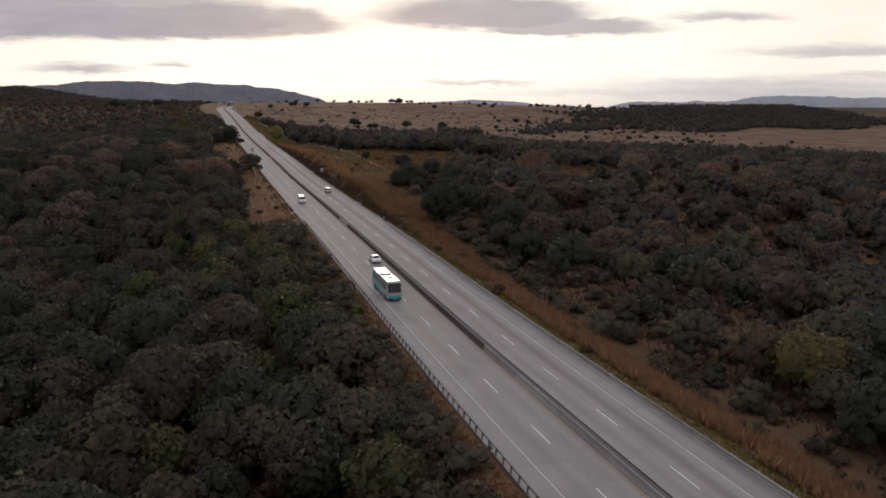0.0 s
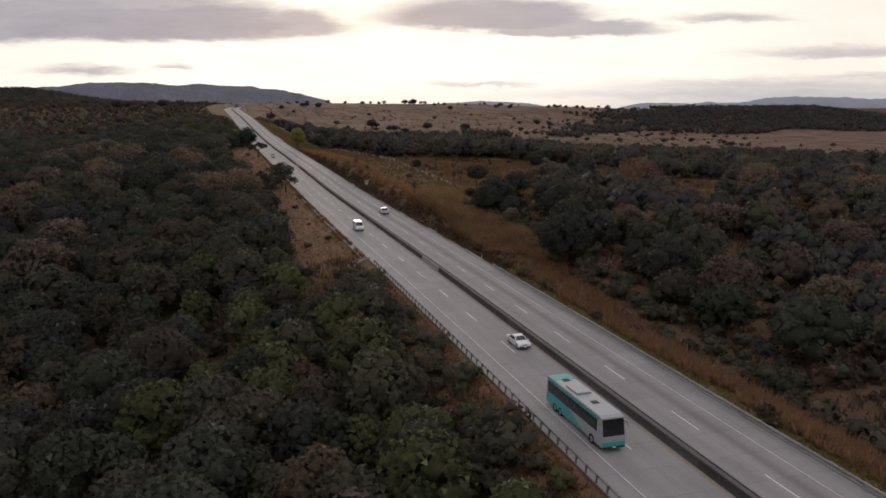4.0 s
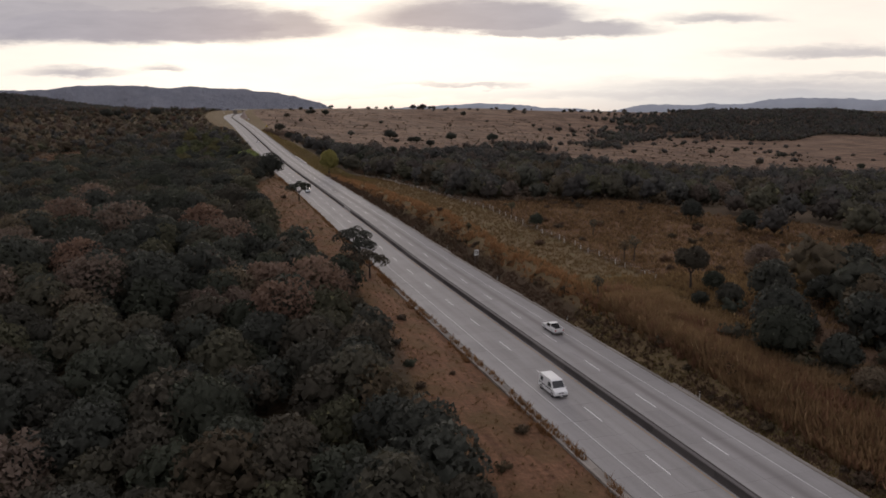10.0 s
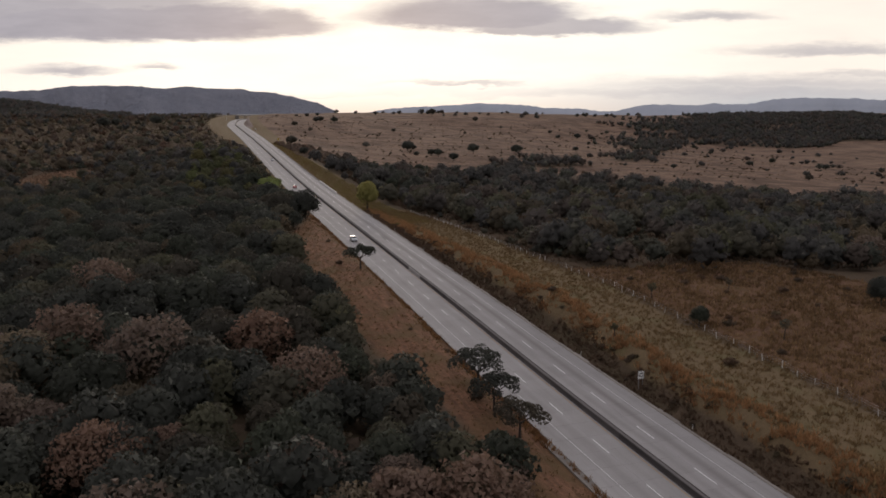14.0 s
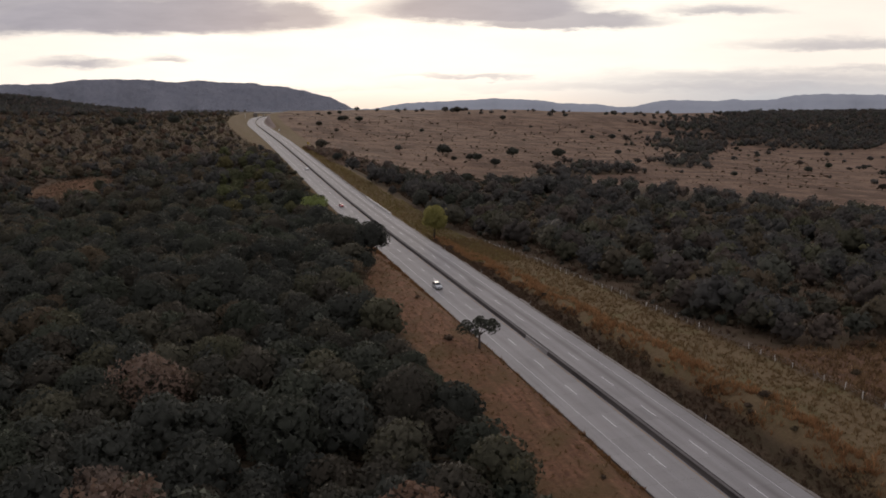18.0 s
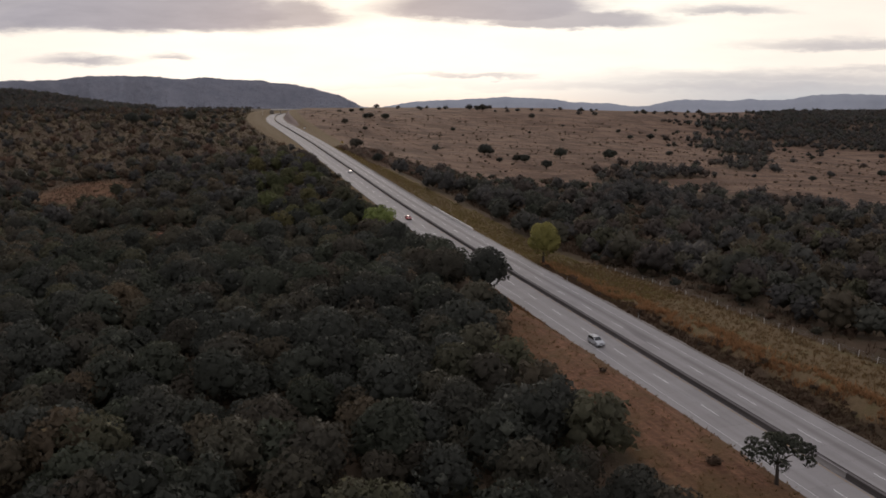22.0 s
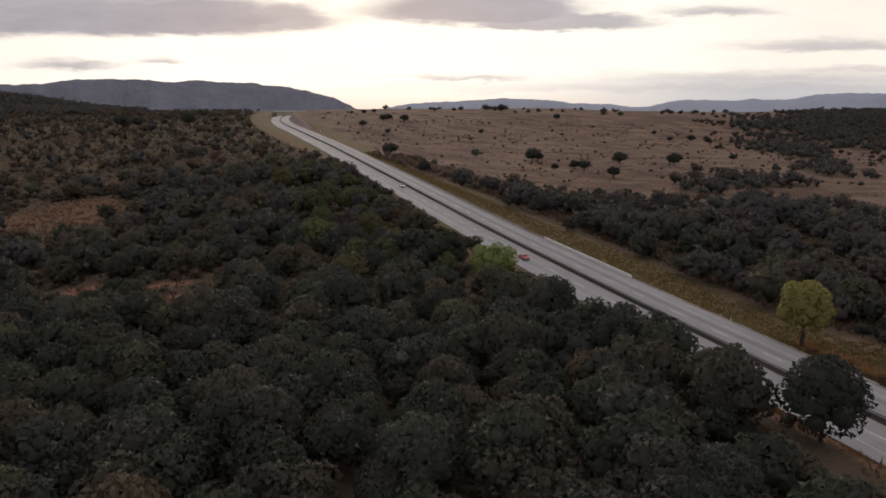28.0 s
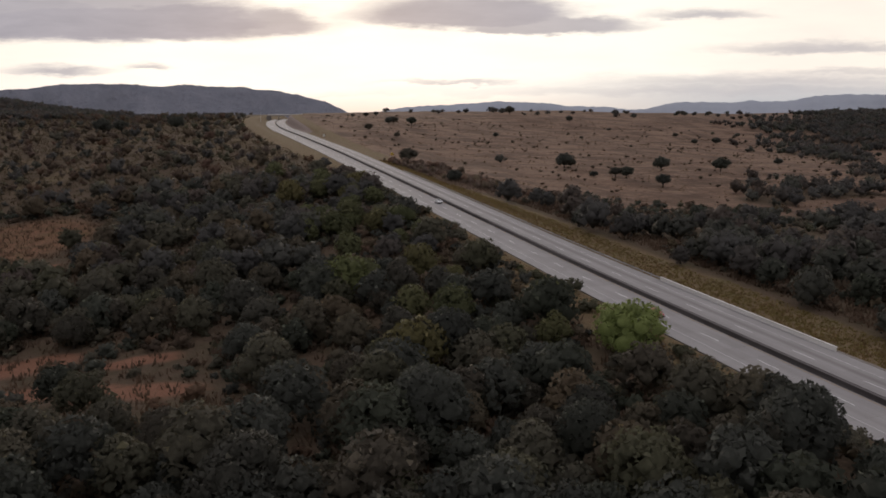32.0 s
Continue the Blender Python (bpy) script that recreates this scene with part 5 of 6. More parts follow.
def bar_mark(w, h):
    bm = bmesh.new()
    box(bm, -w / 2, w / 2, -0.004, 0, -h / 2, h / 2)
    return bm


road_sign(13.2, 343.7, 1.25, 1.5, 4.7, "white square road sign with a dark ring on two posts", M["signwhite"], ring_mark(0.45, 0.16))
road_sign(17.5, 946, 1.5, 1.5, 18.8, "yellow diamond warning sign on a single post", M["signyellow"], bar_mark(0.35, 0.5), 45)
road_sign(13.0, 1132, 1.4, 1.7, 21.6, "small white road sign below the rock cutting", M["signwhite"], bar_mark(0.6, 0.3))

# ---------------------------------------------------------------- far overpass, lamp post
by = 1590.0
bx, bz = float(xroad(by)), float(zroad(by))
br = empty("overpass_bridge", pose(bx, by, bz, 0, 0, -10))
tagged(br, "pale concrete overpass bridge spanning the motorway", "bridge")
part("deck", box_mesh("deck", (46, 9, 1.1), 0.05, (9, 0, 6.2)), M["kerb"], br)
part("parapet", box_mesh("parapet", (46, 0.35, 1.0), 0.03, (9, -4.3, 7.25)), M["whitewash"], br)
part("parapet", box_mesh("parapet", (46, 0.35, 1.0), 0.03, (9, 4.3, 7.25)), M["whitewash"], br)
for px in (-14.5, 0, 14.5):
    part("pier", box_mesh("pier", (1.1, 7, 5.7), 0.1, (px, 0, 2.8)), M["kerb"], br)
for sx in (-1, 1):
    part("abutment", box_mesh("abutment", (6, 9, 6), 0.1, (sx * 20 + 7, 0, 2.6)), M["kerb"], br)

lx, ly, lz = on_ground(-17, 1460)
lp = empty("lamp_post", pose(lx, ly, lz))
tagged(lp, "tall slim pale lamp post beside the far bend", "lamp post")
bm = bmesh.new()
tube(bm, [(0, 0, -0.5), (0, 0, 5), (0, 0, 10.5)], [0.16, 0.13, 0.09], 8)
part("mast", bm, M["post"], lp)
bm = bmesh.new()
tube(bm, [(0, 0, 10.4), (0.9, 0, 11.0), (2.2, 0, 11.1)], [0.07, 0.06, 0.05], 6)
part("arm", bm, M["post"], lp)
part("lantern", box_mesh("lantern", (0.7, 0.28, 0.16), 0.04, (2.4, 0, 11.08)), M["steel"], lp)

# ---------------------------------------------------------------- dry grass and bank shrubs


def grass_stuff(name, spots, mat, blades, h, r, label, seed):
    rng = np.random.RandomState(seed)
    s, y = spots[:, 0], spots[:, 1]
    n = len(s)
    z = ground_z(s, y)
    base = np.stack([s + xroad(y), y, z - 0.05], -1)
    a = rng.uniform(0, 2 * np.pi, (n, blades))
    lean = rng.uniform(0.15, 0.75, (n, blades))
    hh = h * rng.uniform(0.6, 1.3, (n, 1)) * rng.uniform(0.6, 1.1, (n, blades))
    off = np.stack([np.cos(a), np.sin(a)], -1) * (r * rng.uniform(0.0, 1.0, (n, blades)))[..., None]
    w = np.stack([-np.sin(a), np.cos(a)], -1) * (0.10 * r + 0.07)
    p = base[:, None, :2] + off
    tip = p + np.stack([np.cos(a), np.sin(a)], -1) * (hh * lean)[..., None]
    zb = np.broadcast_to(base[:, None, 2:], (n, blades, 1))
    V = np.stack([np.concatenate([p - w, zb], -1), np.concatenate([p + w, zb], -1), np.concatenate([tip, zb + hh[..., None]], -1)], 2).reshape(-1, 3)
    T = np.arange(len(V)).reshape(-1, 3)
    tagged(new(name, raw(name, V, None, T, [mat])), label, "grass", kind="stuff")


M["strawgrass"] = material("straw_grass", leaves((0.110, 0.072, 0.038), (0.245, 0.163, 0.087), (0.32, 0.228, 0.13), 0.3, thin=0.62), spec=0.1)
M["pinkgrass"] = material("plume_grass", leaves((0.18, 0.112, 0.074), (0.36, 0.225, 0.150), (0.44, 0.30, 0.21), 0.3, thin=0.62), spec=0.1)
M["shortgrass"] = material("short_grass", leaves((0.115, 0.090, 0.036), (0.265, 0.200, 0.085), (0.33, 0.25, 0.12), 0.3, thin=0.62), spec=0.1)
M["palegrass"] = material("pale_pasture_grass", leaves((0.18, 0.116, 0.062), (0.37, 0.245, 0.134), (0.46, 0.33, 0.195), 0.3, thin=0.62), spec=0.1)
rg = np.random.RandomState(11)


def spots(n, s0, s1, y0, y1, test=None):
    s, y = rg.uniform(s0, s1, n), rg.uniform(y0, y1, n)
    if test is not None:
        k = test(s, y)
        s, y = s[k], y[k]
    return np.stack([s, y], -1)


verge = np.concatenate([spots(3500, -35, -12.7, 200, 560, lambda s, y: -s < left_edge(y) + 2), spots(4200, -16.5, -11.8, 20, 215), spots(2500, -17, -12.2, 560, 900)])
grass_stuff("verge_grass", verge, M["strawgrass"], 5, 0.35, 0.45, "rust-brown dry grass on the road verge", 1)
edge_l = spots(2600, -13.6, -11.4, 225, 560, lambda s, y: -s < 12.5 + 0.8 * np.sin(y * 0.23) + 0.5 * np.sin(y * 0.71))
grass_stuff("edge_grass", edge_l, M["strawgrass"], 7, 0.75, 0.35, "tall straw-coloured grass along the shoulder", 2)
bank = np.concatenate([spots(7000, 17, 36, 270, 575, lambda s, y: s < np.interp(y, *FENCE) + 1), spots(2600, 12.5, 26, 560, 960)])
grass_stuff("bank_grass", bank, M["strawgrass"], 5, 0.6, 0.5, "straw-coloured dry grass on the bank", 3)
slope = spots(6500, 16.5, 75, 222, 300, lambda s, y: (woods(s, y) < 0.2) & (s < 1.1 * y - 150))
grass_stuff("slope_grass", slope, M["palegrass"], 6, 1.0, 0.7, "rust-brown tall grass on the bank beside the wood", 15)
golden = spots(4200, 15.5, 27, 226, 285, lambda s, y: (woods(s, y) < 0.2) & (np.sin(s * 0.5) + np.sin(y * 0.23 + s * 0.3) > -1.1))
grass_stuff("golden_grass", golden, M["palegrass"], 7, 1.8, 0.8, "tall golden grass on the bank beside the wood", 18)
straws = spots(11000, 30, 150, 262, 430, lambda s, y: (s > np.interp(y, *FENCE)) & (y < near_wood(s)))
grass_stuff("pasture_straw", straws, M["palegrass"], 5, 0.8, 0.7, "paler straw tufts in the open pasture", 16)
tall = spots(11000, 15.0, 24, 10, 292, lambda s, y: (s < 20.0 + 1.2 * np.sin(y * 0.11)) & (np.sin(y * 0.17) + 0.6 * np.sin(y * 0.41 + s) > -0.9) | (s > 20))
grass_stuff("tall_verge_grass", tall[::2], M["pinkgrass"], 7, 1.7, 0.7, "tall rust-brown grass between the guard rail and the wood", 6)
grass_stuff("tall_straw", tall[1::2], M["palegrass"], 7, 1.4, 0.7, "tall straw-coloured grass between the guard rail and the wood", 10)
brushy = spots(9000, 12.3, 17, 208, 570, lambda s, y: s < 14.8 + 0.7 * np.sin(y * 0.21) + 0.6 * np.sin(y * 0.57))
brow = spots(7000, 14.6, 21, 270, 575, lambda s, y: rg.uniform(0, 1, len(s)) < step(21.5, 17.5, s) * (0.45 + 0.55 * np.sin(y * 0.31) * np.sin(y * 0.13 + s)))
grass_stuff("brow_grass", brow, M["palegrass"], 7, 1.0, 0.55, "tall pale straw tufts along the brow of the bank", 17)
grass_stuff("bank_brush", brushy, M["brush"], 6, 0.55, 0.6, "dark brown brush along the foot of the bank", 7)
edge_brush = spots(2600, 22, 90, 780, 960, lambda s, y: np.abs(s - np.interp(y, [800, 880, 965], [62, 42, 24])) < 22)
grass_stuff("field_edge_brush", edge_brush, M["dry"], 6, 1.5, 1.2, "grey-brown twigs along the lower edge of the field", 12)
under = np.concatenate([spots(2600, -42, -14, 60, 225), spots(3000, -140, -15, 90, 640, lambda s, y: (-s > left_edge(y)) & (s > -60 - 0.235 * y)), spots(7000, -210, -14, 600, 900, lambda s, y: -s > left_edge(y) - 1),
                        spots(7000, 17, 150, 60, 300, lambda s, y: (s < 1.1 * y) & (woods(s, y) > 0.1)), spots(2500, 34, 50, 580, 900), spots(6000, 35, 180, 400, 700, lambda s, y: y > near_wood(s) - 4)])
grass_stuff("undergrowth", under, M["brush"], 4, 1.3, 1.5, "brown dry undergrowth between the trees", 8)
far_under = spots(15000, -430, -16, 880, 1560, lambda s, y: -s > left_edge(y))
grass_stuff("far_undergrowth", far_under, M["brush"], 4, 1.3, 2.2, "brown dry brush over the far rise", 9)
short = np.concatenate([spots(4500, 11.7, 16, 10, 292), spots(5500, 12.5, 30, 520, 680), spots(5000, 12.5, 28, 680, 960)])
grass_stuff("short_grass", short, M["shortgrass"], 5, 0.4, 0.5, "olive-yellow short grass beside the guard rail", 13)
pasture = spots(9000, 30, 150, 262, 440, lambda s, y: (s > np.interp(y, *FENCE)) & (y < near_wood(s)) & (np.sin(s * 0.13 + y * 0.09) + np.sin(y * 0.21) > -1.3))
grass_stuff("pasture_grass", pasture, M["strawgrass"], 6, 0.95, 0.7, "tall rust-brown grass in the open pasture", 4)
fieldg = spots(9000, 30, 620, 780, 1500, lambda s, y: (y > far_wood(s) + 10) & (np.sin(s * 0.05 + y * 0.11) + np.sin(y * 0.17 - s * 0.02) > 0.2))
grass_stuff("field_tussocks", fieldg, M["strawgrass"], 5, 1.0, 1.0, "pale tussocks in the dry field", 5)

BUSH = [crown(160 + i, 1.5 + 0.3 * i, 1.7 + 0.3 * i, 0.1, 5, 80, 0.40, 0.8, 0.9, 0.6, (OCT_V, OCT_T), 0.7) for i in range(3)]


def bush_list(sp, lo, hi):
    return [(s, y, rg.uniform(lo, hi), rg.uniform(0, 6.28), rg.randint(0, 50)) for s, y in sp]


cutb = spots(150, 12.8, 16.0, 215, 570)
join_trees("bank_bushes", BUSH, bush_list(cutb, 0.2, 0.5), "brush", "dark low bushes at the foot of the bank")
dryb = np.concatenate([spots(3, 18, 30, 285, 430), spots(110, 40, 140, 285, 420, lambda s, y: y < near_wood(s)), spots(30, 13, 20, 60, 285), spots(14, -27, -15, 230, 470)])
join_trees("dry_bushes", BUSH, bush_list(dryb, 0.3, 0.85), "brush", "brown twiggy bushes on the banks")
join_trees("verge_bushes", BUSH, bush_list(np.concatenate([spots(170, -20, -14.2, 30, 212), spots(120, -18, -13.5, 560, 900), spots(150, 24, 32, 40, 262)]), 0.5, 1.5), "olive", "olive-green bushes crowding the verge")
join_trees("green_bushes", BUSH, bush_list(np.concatenate([spots(60, -19, -14, 40, 212), spots(20, -18, -14, 600, 900), spots(10, 14, 18, 190, 225)]), 0.5, 1.0), "moss", "a few green bushes on the verge")
scr = spots(1500, 40, 700, 760, 1450, lambda s, y: (y > far_wood(s) + 5) & (rg.uniform(0, 1, len(s)) < 0.25 + 0.75 * (np.sin(s * 0.031) * np.sin(y * 0.037) > 0.1)))
SCRUB = [crown(165 + i, 1.5 + 0.3 * i, 1.7 + 0.3 * i, 0.1, 3, 26, 0.62, 0.8, 0.9, 0.6, (OCT_V, OCT_T), 0.7) for i in range(3)]
join_trees("field_bushes", SCRUB, bush_list(scr, 0.3, 1.1), "brush", "low dark bushes dotted over the dry field")
# bare skeleton trees in the pasture
for s, y, sc in ((47.5, 347.4, 1.0), (37.1, 314.2, 1.15), (39.3, 313.7, 1.35), (16.5, 288.6, 0.95), (16.5, 358.6, 0.6), (36.3, 376.2, 0.95), (60, 380, 0.8)):
    x, yy, z = on_ground(s, y)
    t = empty("bare_tree", pose(x, yy, z - 0.1, 0, 0, s * 50))
    tagged(t, "leafless dark tree with a few bare limbs in dry grass", "tree", "bare trees")
    b = trunk_bm(int(s * 10), 4.2 * sc, 0.13, 1.1, 5)
    part("trunk", b, M["bark"], t)
    V, Q, T, N = crown(int(s * 7), 1.3 * sc, 4.6 * sc, 2.0 * sc, 4, 260, 0.24, 0.9, 0.35)
    part("crown", raw("crown", V, Q, T, [M["olive"]]), None, t)
# solitary tree with a bare stem in the pasture
STEM = tree_kind("oak_tree", "oak", 19, 3.6, 8.8, 2.2, 20, 2000, 0.36, flat=1.0, trunk_r=0.22, core=0.85, ruffle=0.8, lump=(0.26, 0.40), spread=0.66, dome=False)
plant(STEM, 35.8, 288, 1.0, 30, label="dark oak on a bare stem in rust-brown grass")
for s, y, sc in ((26.5, 253, 0.85), (31, 259, 1.0), (44, 276, 0.95), (41, 241, 1.05), (66.5, 280, 1.05), (37, 266, 0.8), (30, 246, 0.7), (52, 272, 0.85), (25, 205, 1.25), (30, 214, 1.25)):
    plant(OAK[int(s) % 5], s, y, sc, s * 17, group="oaks of the slope", label="tall dark oak standing on the grassy slope")
for s, y, sc in ((36, 358.4, 0.42), (38.1, 284.4, 0.5), (30.2, 277.3, 0.42), (35.2, 276, 0.5), (98, 349, 0.75), (89, 363, 0.7)):
    plant(OAK[int(y) % 5], s, y, sc, s * 17, group="bushes of the pasture", label="small dark oak bush in dry grass")
for s, y, sc in ((57, 294, 0.8), (63, 287, 0.75), (53, 261, 0.85), (61, 258, 0.75), (78, 249, 0.95), (94, 282, 0.9), (86, 268, 0.8), (27, 238, 0.6)):
    plant(DRY[int(y) % 3], s, y, sc, s * 13, group="leafless trees")

# ---------------------------------------------------------------- vehicles


def paint(name, c, rough=0.35):
    def build(n, b):
        pos = n.add("ShaderNodeTexCoord").outputs["Object"]
        v = n.noise(pos, 2.5, 4.0, 0.6)
        n.set(b, "Base_Color", n.mix(v, tuple(k * 0.86 for k in c), c))
        b.inputs["Coat Weight"].default_value = 0.4
        b.inputs["Coat Roughness"].default_value = 0.15
    return material(name, build, rough=rough, spec=0.5)


M["carwhite"] = paint("white_paint", (0.78, 0.78, 0.77))
M["carsilver"] = paint("silver_paint", (0.42, 0.44, 0.46), 0.3)
M["carred"] = paint("red_paint", (0.38, 0.035, 0.03))
M["teal"] = paint("teal_paint", (0.035, 0.36, 0.36))
M["busgrey"] = paint("grey_paint", (0.36, 0.375, 0.38))
M["glass"] = material("dark_glass", (0.018, 0.020, 0.022), rough=0.08, spec=0.6)
M["tyre"] = material("tyre_rubber", (0.022, 0.022, 0.022), rough=0.85)
M["rim"] = material("alloy_rim", (0.45, 0.45, 0.46), rough=0.35, metal=0.8)
M["trim"] = material("black_trim", (0.03, 0.03, 0.032), rough=0.6)
M["lamp"] = material("headlamp_lens", (0.75, 0.76, 0.78), rough=0.12, spec=0.6)
M["tail"] = material("tail_lamp_lens", (0.42, 0.02, 0.02), rough=0.2)


def hull(profile, half, bev=0.05):
    """Body from a side profile of (y, z), as wide as half(z) on each side."""
    bm = bmesh.new()
    L = [bm.verts.new((-half(z), y, z)) for y, z in profile]
    R = [bm.verts.new((half(z), y, z)) for y, z in profile]
    n = len(profile)
    for i in range(n):
        j = (i + 1) % n
        bm.faces.new((L[i], L[j], R[j], R[i]))
    bm.faces.new(L[::-1])
    bm.faces.new(R)
    bmesh.ops.recalc_face_normals(bm, faces=bm.faces)
    bmesh.ops.bevel(bm, geom=[e for e in bm.edges], offset=bev, segments=2, affect="EDGES", profile=0.6)
    return bm


def side_panel(poly, half, out=0.012, t=0.03):
    """A thin plate that follows the lean of one flank."""
    def one(sx):
        bm = bmesh.new()
        a = [bm.verts.new((sx * (half(z) + out), y, z)) for y, z in poly]
        b = [bm.verts.new((sx * (half(z) + out - t), y, z)) for y, z in poly]
        bm.faces.new(a)
        bm.faces.new(b[::-1])
        for i in range(len(poly)):
            j = (i + 1) % len(poly)
            bm.faces.new((a[i], b[i], b[j], a[j]))
        bmesh.ops.recalc_face_normals(bm, faces=bm.faces)
        return bm
    return one


def cross_panel(p0, p1, half, inset=0.10, out=0.012, t=0.03):
    """A pane across the vehicle between two points of its profile."""
    (y0, z0), (y1, z1) = p0, p1
    d = Vector((0, y1 - y0, z1 - z0)).normalized()
    nrm = Vector((0, -d.z, d.y))
    bm = bmesh.new()
    vs = []
    for o in (out, out - t):
        for y, z, sx in ((y0, z0, -1), (y0, z0, 1), (y1, z1, 1), (y1, z1, -1)):
            vs.append(bm.verts.new(Vector((sx * (half(z) - inset), y, z)) + nrm * o))
    for f in ((0, 1, 2, 3), (7, 6, 5, 4), (0, 4, 5, 1), (1, 5, 6, 2), (2, 6, 7, 3), (3, 7, 4, 0)):
        bm.faces.new([vs[i] for i in f])
    bmesh.ops.recalc_face_normals(bm, faces=bm.faces)
    return bm


def wheel(parent, x, y, r, w):
    e = empty("wheel")
    e.parent = parent
    e.location = (x, y, r)
    bm = bmesh.new()
    prof = [(r * 0.62, -w / 2), (r * 0.94, -w / 2), (r, -w * 0.32), (r, w * 0.32), (r * 0.94, w / 2), (r * 0.62, w / 2)]
    seg = 20
    rings = [[bm.verts.new((px, pr * math.cos(k * 2 * math.pi / seg), pr * math.sin(k * 2 * math.pi / seg))) for pr, px in prof] for k in range(seg)]
    for k in range(seg):
        a, b = rings[k], rings[(k + 1) % seg]
        for i in range(len(prof)):
            j = (i + 1) % len(prof)
            bm.faces.new((a[i], a[j], b[j], b[i]))
    bmesh.ops.recalc_face_normals(bm, faces=bm.faces)
    part("tyre", bm, M["tyre"], e)
    bm = bmesh.new()
    sx = 1 if x > 0 else -1
    hub = [bm.verts.new((sx * w * 0.30, 0, 0))]
    ring = [bm.verts.new((sx * w * 0.42, r * 0.63 * math.cos(k * 2 * math.pi / 20), r * 0.63 * math.sin(k * 2 * math.pi / 20))) for k in range(20)]
    for k in range(20):
        if k % 4 != 3:
            bm.faces.new((hub[0], ring[k], ring[(k + 1) % 20]))
    part("rim", bm, M["rim"], e)


def vehicle(name, label, cat, profile, W, belt, tumble, panes, screens, mat, wheels, r, place, turn, lamps, extras=None, bev=0.05):
    e = empty(name, place @ pose(0, 0, 0, 0, 0, turn))
    tagged(e, label, cat)

    def half(z):
        return W / 2 - max(0.0, z - belt) * tumble - max(0.0, 0.45 - z) * 0.12
    part("body", hull(profile, half, bev), mat, e)
    for poly in panes:
        for sx in (-1, 1):
            part("side_window", side_panel(poly, half)(sx), M["glass"], e)
    for p0, p1, nm in screens:
        part(nm, cross_panel(p0, p1, half), M["glass"], e)
    for y in wheels:
        for sx in (-1, 1):
            wheel(e, sx * (W / 2 - 0.13), y, r, 0.24 if r < 0.42 else 0.30)
            # dark wheel arch
            bm = bmesh.new()
            n = 14
            ring = [bm.verts.new((sx * (W / 2 - 0.05 + 0.053), y + (r + 0.07) * math.cos(k * math.pi / n), r + (r + 0.07) * math.sin(k * math.pi / n))) for k in range(n + 1)]
            inner = [bm.verts.new((sx * (W / 2 - 0.05 + 0.053), y + (r - 0.02) * math.cos(k * math.pi / n), r + (r - 0.02) * math.sin(k * math.pi / n))) for k in range(n + 1)]
            for k in range(n):
                bm.faces.new((ring[k], ring[k + 1], inner[k + 1], inner[k]))
            part("wheel_arch", bm, M["trim"], e)
    yf, zf, yb, zb = lamps
    for sx in (-1, 1):
        part("headlight", box_mesh("headlight", (0.34, 0.10, 0.17), 0.03, (sx * (W / 2 - 0.30), yf, zf)), M["lamp"], e)
        part("tail_light", box_mesh("tail_light", (0.20, 0.08, 0.28), 0.03, (sx * (W / 2 - 0.20), yb, zb)), M["tail"], e)
        part("mirror", box_mesh("mirror", (0.20, 0.12, 0.15), 0.03, (sx * (W / 2 + 0.08), screens[0][0][0] - 0.05, belt + 0.06)), mat, e)
    part("front_bumper", box_mesh("front_bumper", (W * 0.94, 0.14, 0.22), 0.05, (0, yf + 0.03, 0.42)), M["trim"], e)
    part("number_plate", box_mesh("number_plate", (0.34, 0.02, 0.14), 0.005, (0, yf + 0.11, 0.46)), M["signwhite"], e)
    part("grille", box_mesh("grille", (W * 0.42, 0.06, 0.13), 0.02, (0, yf + 0.015, zf)), M["trim"], e)
    if extras:
        extras(e, half)
    return e


def sedan(name, label, mat, place, turn):
    prof = [(-2.25, 0.28), (-2.30, 0.62), (-2.22, 0.98), (-1.55, 1.03), (-0.85, 1.44), (0.25, 1.47), (1.05, 1.02), (2.05, 0.86), (2.25, 0.62), (2.22, 0.28)]
    panes = [[(-1.40, 1.05), (-0.86, 1.37), (-0.36, 1.40), (-0.36, 1.03)], [(-0.28, 1.03), (-0.28, 1.40), (0.22, 1.40), (0.86, 1.05)]]
    return vehicle(name, label, "car", prof, 1.78, 0.98, 0.42, panes, [((1.00, 1.05), (0.30, 1.45), "windscreen"), ((-0.90, 1.42), (-1.50, 1.06), "rear_window")],
                   mat, (-1.38, 1.36), 0.31, place, turn, (2.19, 0.68, -2.27, 0.80))


def suv(name, label, mat, place, turn):
    prof = [(-2.25, 0.34), (-2.32, 0.75), (-2.28, 1.08), (-2.12, 1.72), (0.15, 1.78), (0.95, 1.16), (2.05, 1.02), (2.28, 0.75), (2.25, 0.34)]
    panes = [[(-2.02, 1.16), (-1.96, 1.62), (-1.12, 1.66), (-1.12, 1.14)], [(-1.04, 1.14), (-1.04, 1.66), (-0.30, 1.68), (-0.30, 1.12)], [(-0.22, 1.12), (-0.22, 1.68), (0.12, 1.68), (0.74, 1.16)]]

    def roof(e, half):
        for sx in (-1, 1):
            part("roof_rail", box_mesh("roof_rail", (0.05, 1.9, 0.06), 0.015, (sx * (half(1.75) - 0.06), -0.9, 1.83)), M["trim"], e)
    return vehicle(name, label, "car", prof, 1.86, 1.08, 0.30, panes, [((0.90, 1.20), (0.20, 1.76), "windscreen"), ((-2.14, 1.68), (-2.28, 1.14), "rear_window")],
                   mat, (-1.40, 1.38), 0.36, place, turn, (2.22, 0.82, -2.29, 0.95), roof)


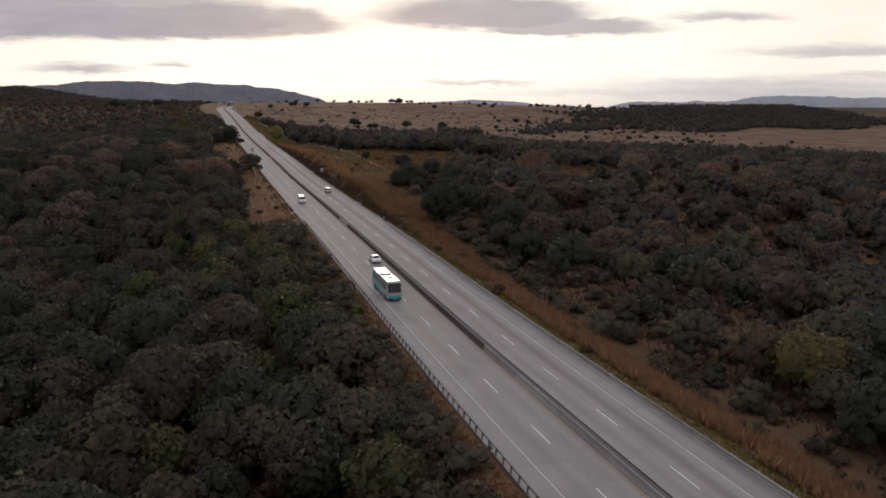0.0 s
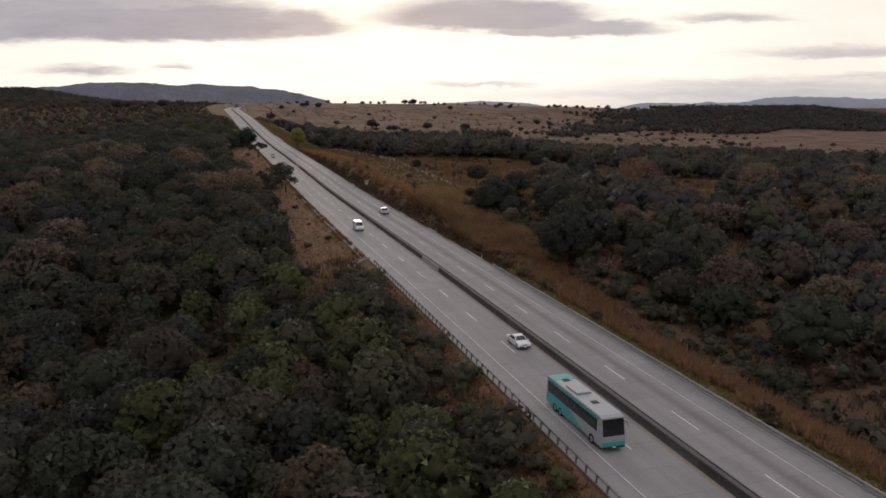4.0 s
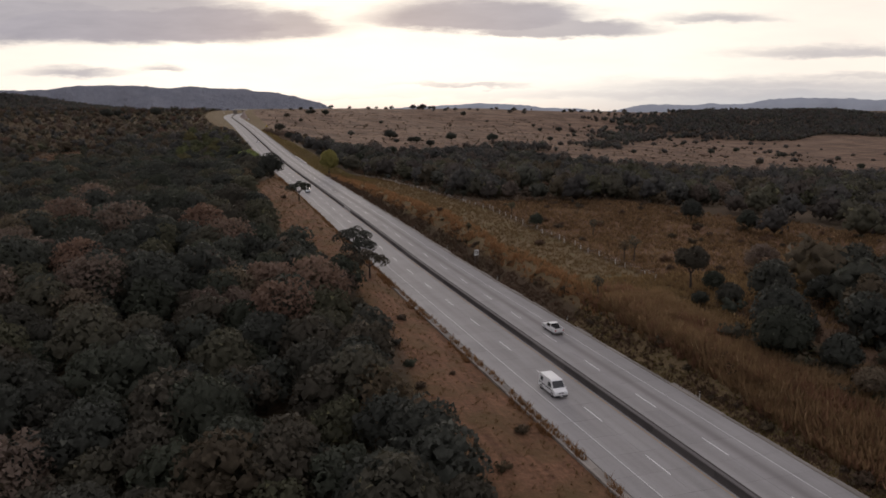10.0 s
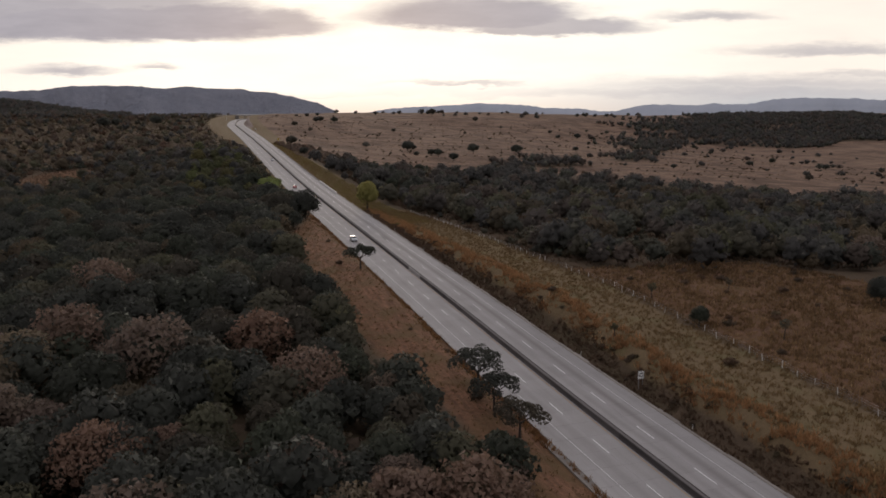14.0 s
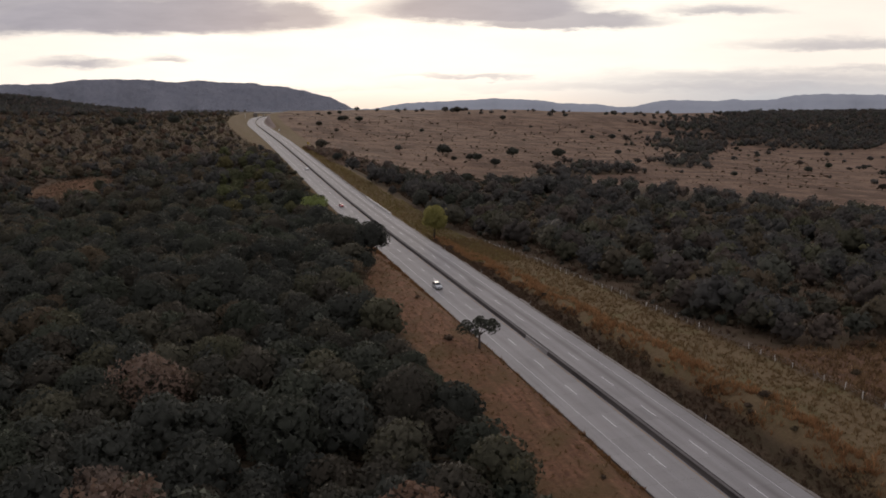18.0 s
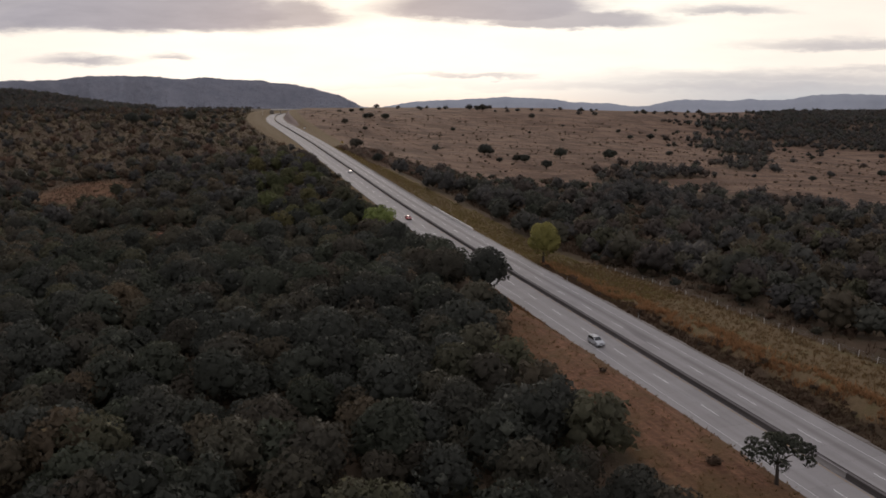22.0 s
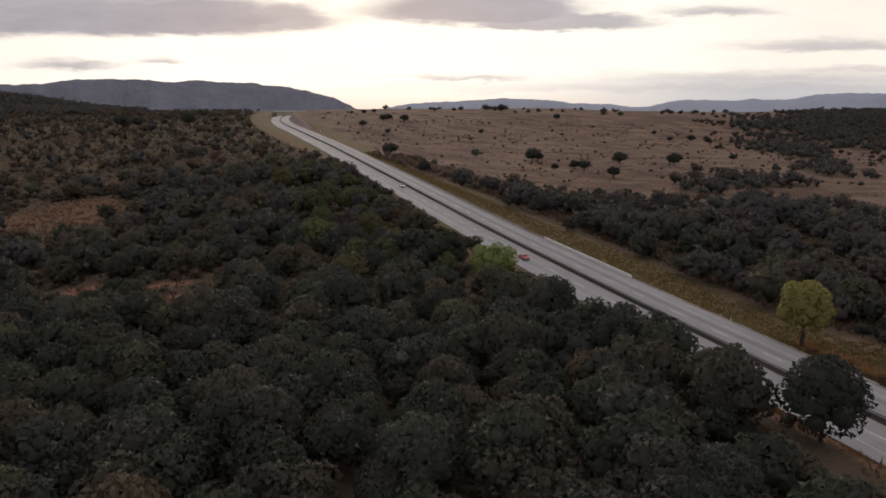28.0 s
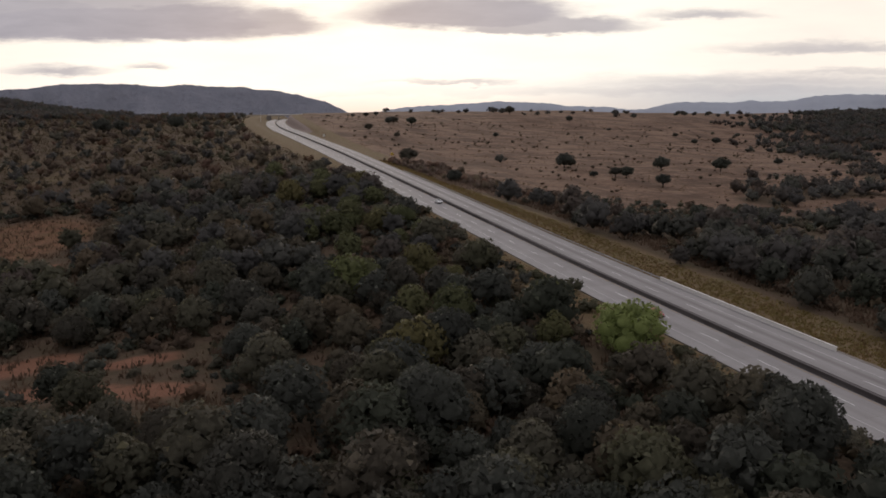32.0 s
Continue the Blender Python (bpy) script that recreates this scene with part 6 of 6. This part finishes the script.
def pickup(place, turn):
    prof = [(-2.62, 0.45), (-2.66, 0.70), (-2.62, 1.02), (-0.88, 1.04), (-0.80, 1.72), (0.30, 1.76), (1.02, 1.16), (2.35, 1.06), (2.55, 0.78), (2.52, 0.42)]
    panes = [[(-0.70, 1.10), (-0.66, 1.62), (-0.30, 1.66), (-0.30, 1.10)], [(-0.22, 1.10), (-0.22, 1.66), (0.28, 1.66), (0.84, 1.14)]]

    def bed(e, half):
        part("bed_liner", box_mesh("bed_liner", (1.46, 1.56, 0.03), 0.01, (0, -1.74, 1.062)), M["trim"], e, "dark open load bed")
        for sx in (-1, 1):
            part("bed_wall", box_mesh("bed_wall", (0.12, 1.66, 0.24), 0.03, (sx * 0.83, -1.76, 1.13)), M["carwhite"], e)
        part("tailgate", box_mesh("tailgate", (1.72, 0.09, 0.50), 0.03, (0, -2.62, 1.0)), M["carwhite"], e)
        part("rear_bumper", box_mesh("rear_bumper", (1.7, 0.16, 0.18), 0.04, (0, -2.74, 0.55)), M["rim"], e)
        part("cargo_box", box_mesh("cargo_box", (1.2, 0.45, 0.28), 0.03, (0, -1.2, 1.22)), M["trim"], e)
    return vehicle("pickup_truck", "white double-cab pickup truck with an open dark bed", "pickup truck", prof, 1.86, 1.05, 0.28, panes,
                   [((0.97, 1.20), (0.34, 1.74), "windscreen"), ((-0.84, 1.68), (-0.90, 1.14), "rear_window")], M["carwhite"], (-1.72, 1.55), 0.40, place, turn, (2.50, 0.85, -2.66, 0.92), bed)


def van(place, turn):
    prof = [(-2.75, 0.38), (-2.82, 0.8), (-2.78, 2.12), (-2.55, 2.30), (0.75, 2.30), (1.10, 2.18), (1.75, 1.28), (2.45, 1.05), (2.62, 0.75), (2.58, 0.38)]
    panes = [[(0.25, 1.30), (0.25, 1.92), (0.98, 1.92), (1.46, 1.32)], [(-2.2, 1.35), (-2.2, 1.92), (-1.4, 1.92), (-1.4, 1.35)]]

    def stripe(e, half):
        for sx in (-1, 1):
            part("stripe", side_panel([(-2.6, 0.92), (-2.6, 1.04), (1.6, 1.04), (1.6, 0.92)], half)(sx), M["trim"], e, "thin dark stripe")
    return vehicle("van", "white high-roofed delivery van with a dark side stripe", "van", prof, 1.96, 1.2, 0.10, panes, [((1.72, 1.34), (1.16, 2.14), "windscreen")],
                   M["carwhite"], (-1.85, 1.60), 0.35, place, turn, (2.56, 0.86, -2.80, 1.1), stripe, 0.07)


def coach(place, turn):
    prof = [(-6.3, 0.42), (-6.42, 0.9), (-6.38, 3.25), (-6.1, 3.46), (5.6, 3.46), (6.05, 3.3), (6.42, 1.5), (6.45, 0.8), (6.38, 0.42)]
    panes = [[(-6.0 + 1.62 * i, 1.75), (-6.0 + 1.62 * i, 2.95), (-4.44 + 1.62 * i, 2.95), (-4.44 + 1.62 * i, 1.75)] for i in range(7)]

    def extras(e, half):
        for sx in (-1, 1):
            part("teal_panel", side_panel([(-6.28, 0.55), (-6.28, 1.70), (-1.0, 1.70), (2.6, 0.55)], half, 0.008)(sx), M["teal"], e, "teal painted flank")
            part("teal_band", side_panel([(-6.28, 2.98), (-6.28, 3.24), (5.4, 3.24), (5.4, 2.98)], half, 0.008)(sx), M["teal"], e)
        part("roof_unit", box_mesh("roof_unit", (1.7, 2.6, 0.22), 0.06, (0, -1.2, 3.56)), M["busgrey"], e, "pale roof air-conditioning box")
        part("roof_hatch", box_mesh("roof_hatch", (0.7, 0.7, 0.07), 0.02, (0, 2.4, 3.49)), M["trim"], e)
        part("roof_hatch", box_mesh("roof_hatch", (0.7, 0.7, 0.07), 0.02, (0, -4.2, 3.49)), M["trim"], e)
        part("rear_roof", box_mesh("rear_roof", (2.2, 1.6, 0.03), 0.01, (0, -5.2, 3.475)), M["teal"], e, "teal rear roof panel")
        part("front_apron", box_mesh("front_apron", (2.44, 0.06, 0.5), 0.02, (0, 6.46, 0.72)), M["teal"], e, "teal painted front apron")
        for sx in (-1, 1):
            bm = bmesh.new()
            tube(bm, [(sx * 1.15, 6.2, 2.9), (sx * 1.32, 6.55, 2.85), (sx * 1.34, 6.62, 2.5)], [0.04, 0.04, 0.03], 6)
            part("mirror_arm", bm, M["trim"], e)
    return vehicle("coach", "teal and grey long-distance coach with dark windows", "bus", prof, 2.55, 2.2, 0.03, panes, [((6.40, 1.55), (6.08, 3.16), "windscreen")],
                   M["busgrey"], (-4.1, -2.8, 4.3), 0.5, place, turn, (6.43, 0.85, -6.40, 1.2), extras, 0.09)


coach(at_road(-6.5, 135.5, 0.0), 180)
sedan("car", "small white hatchback car driving in the inner lane", M["carwhite"], at_road(-2.9, 161.6), 180)
van(at_road(-6.2, 260.0), 180)
pickup(at_road(6.6, 286.7), 0)
suv("car", "silver sport utility car in the outer lane", M["carsilver"], at_road(-6.9, 497.4), 180)
sedan("car", "white sedan in the lane beside the median", M["carwhite"], at_road(-3.1, 802.6), 180)
sedan("car", "red sedan in the outer lane", M["carred"], at_road(-6.6, 656.0), 180)
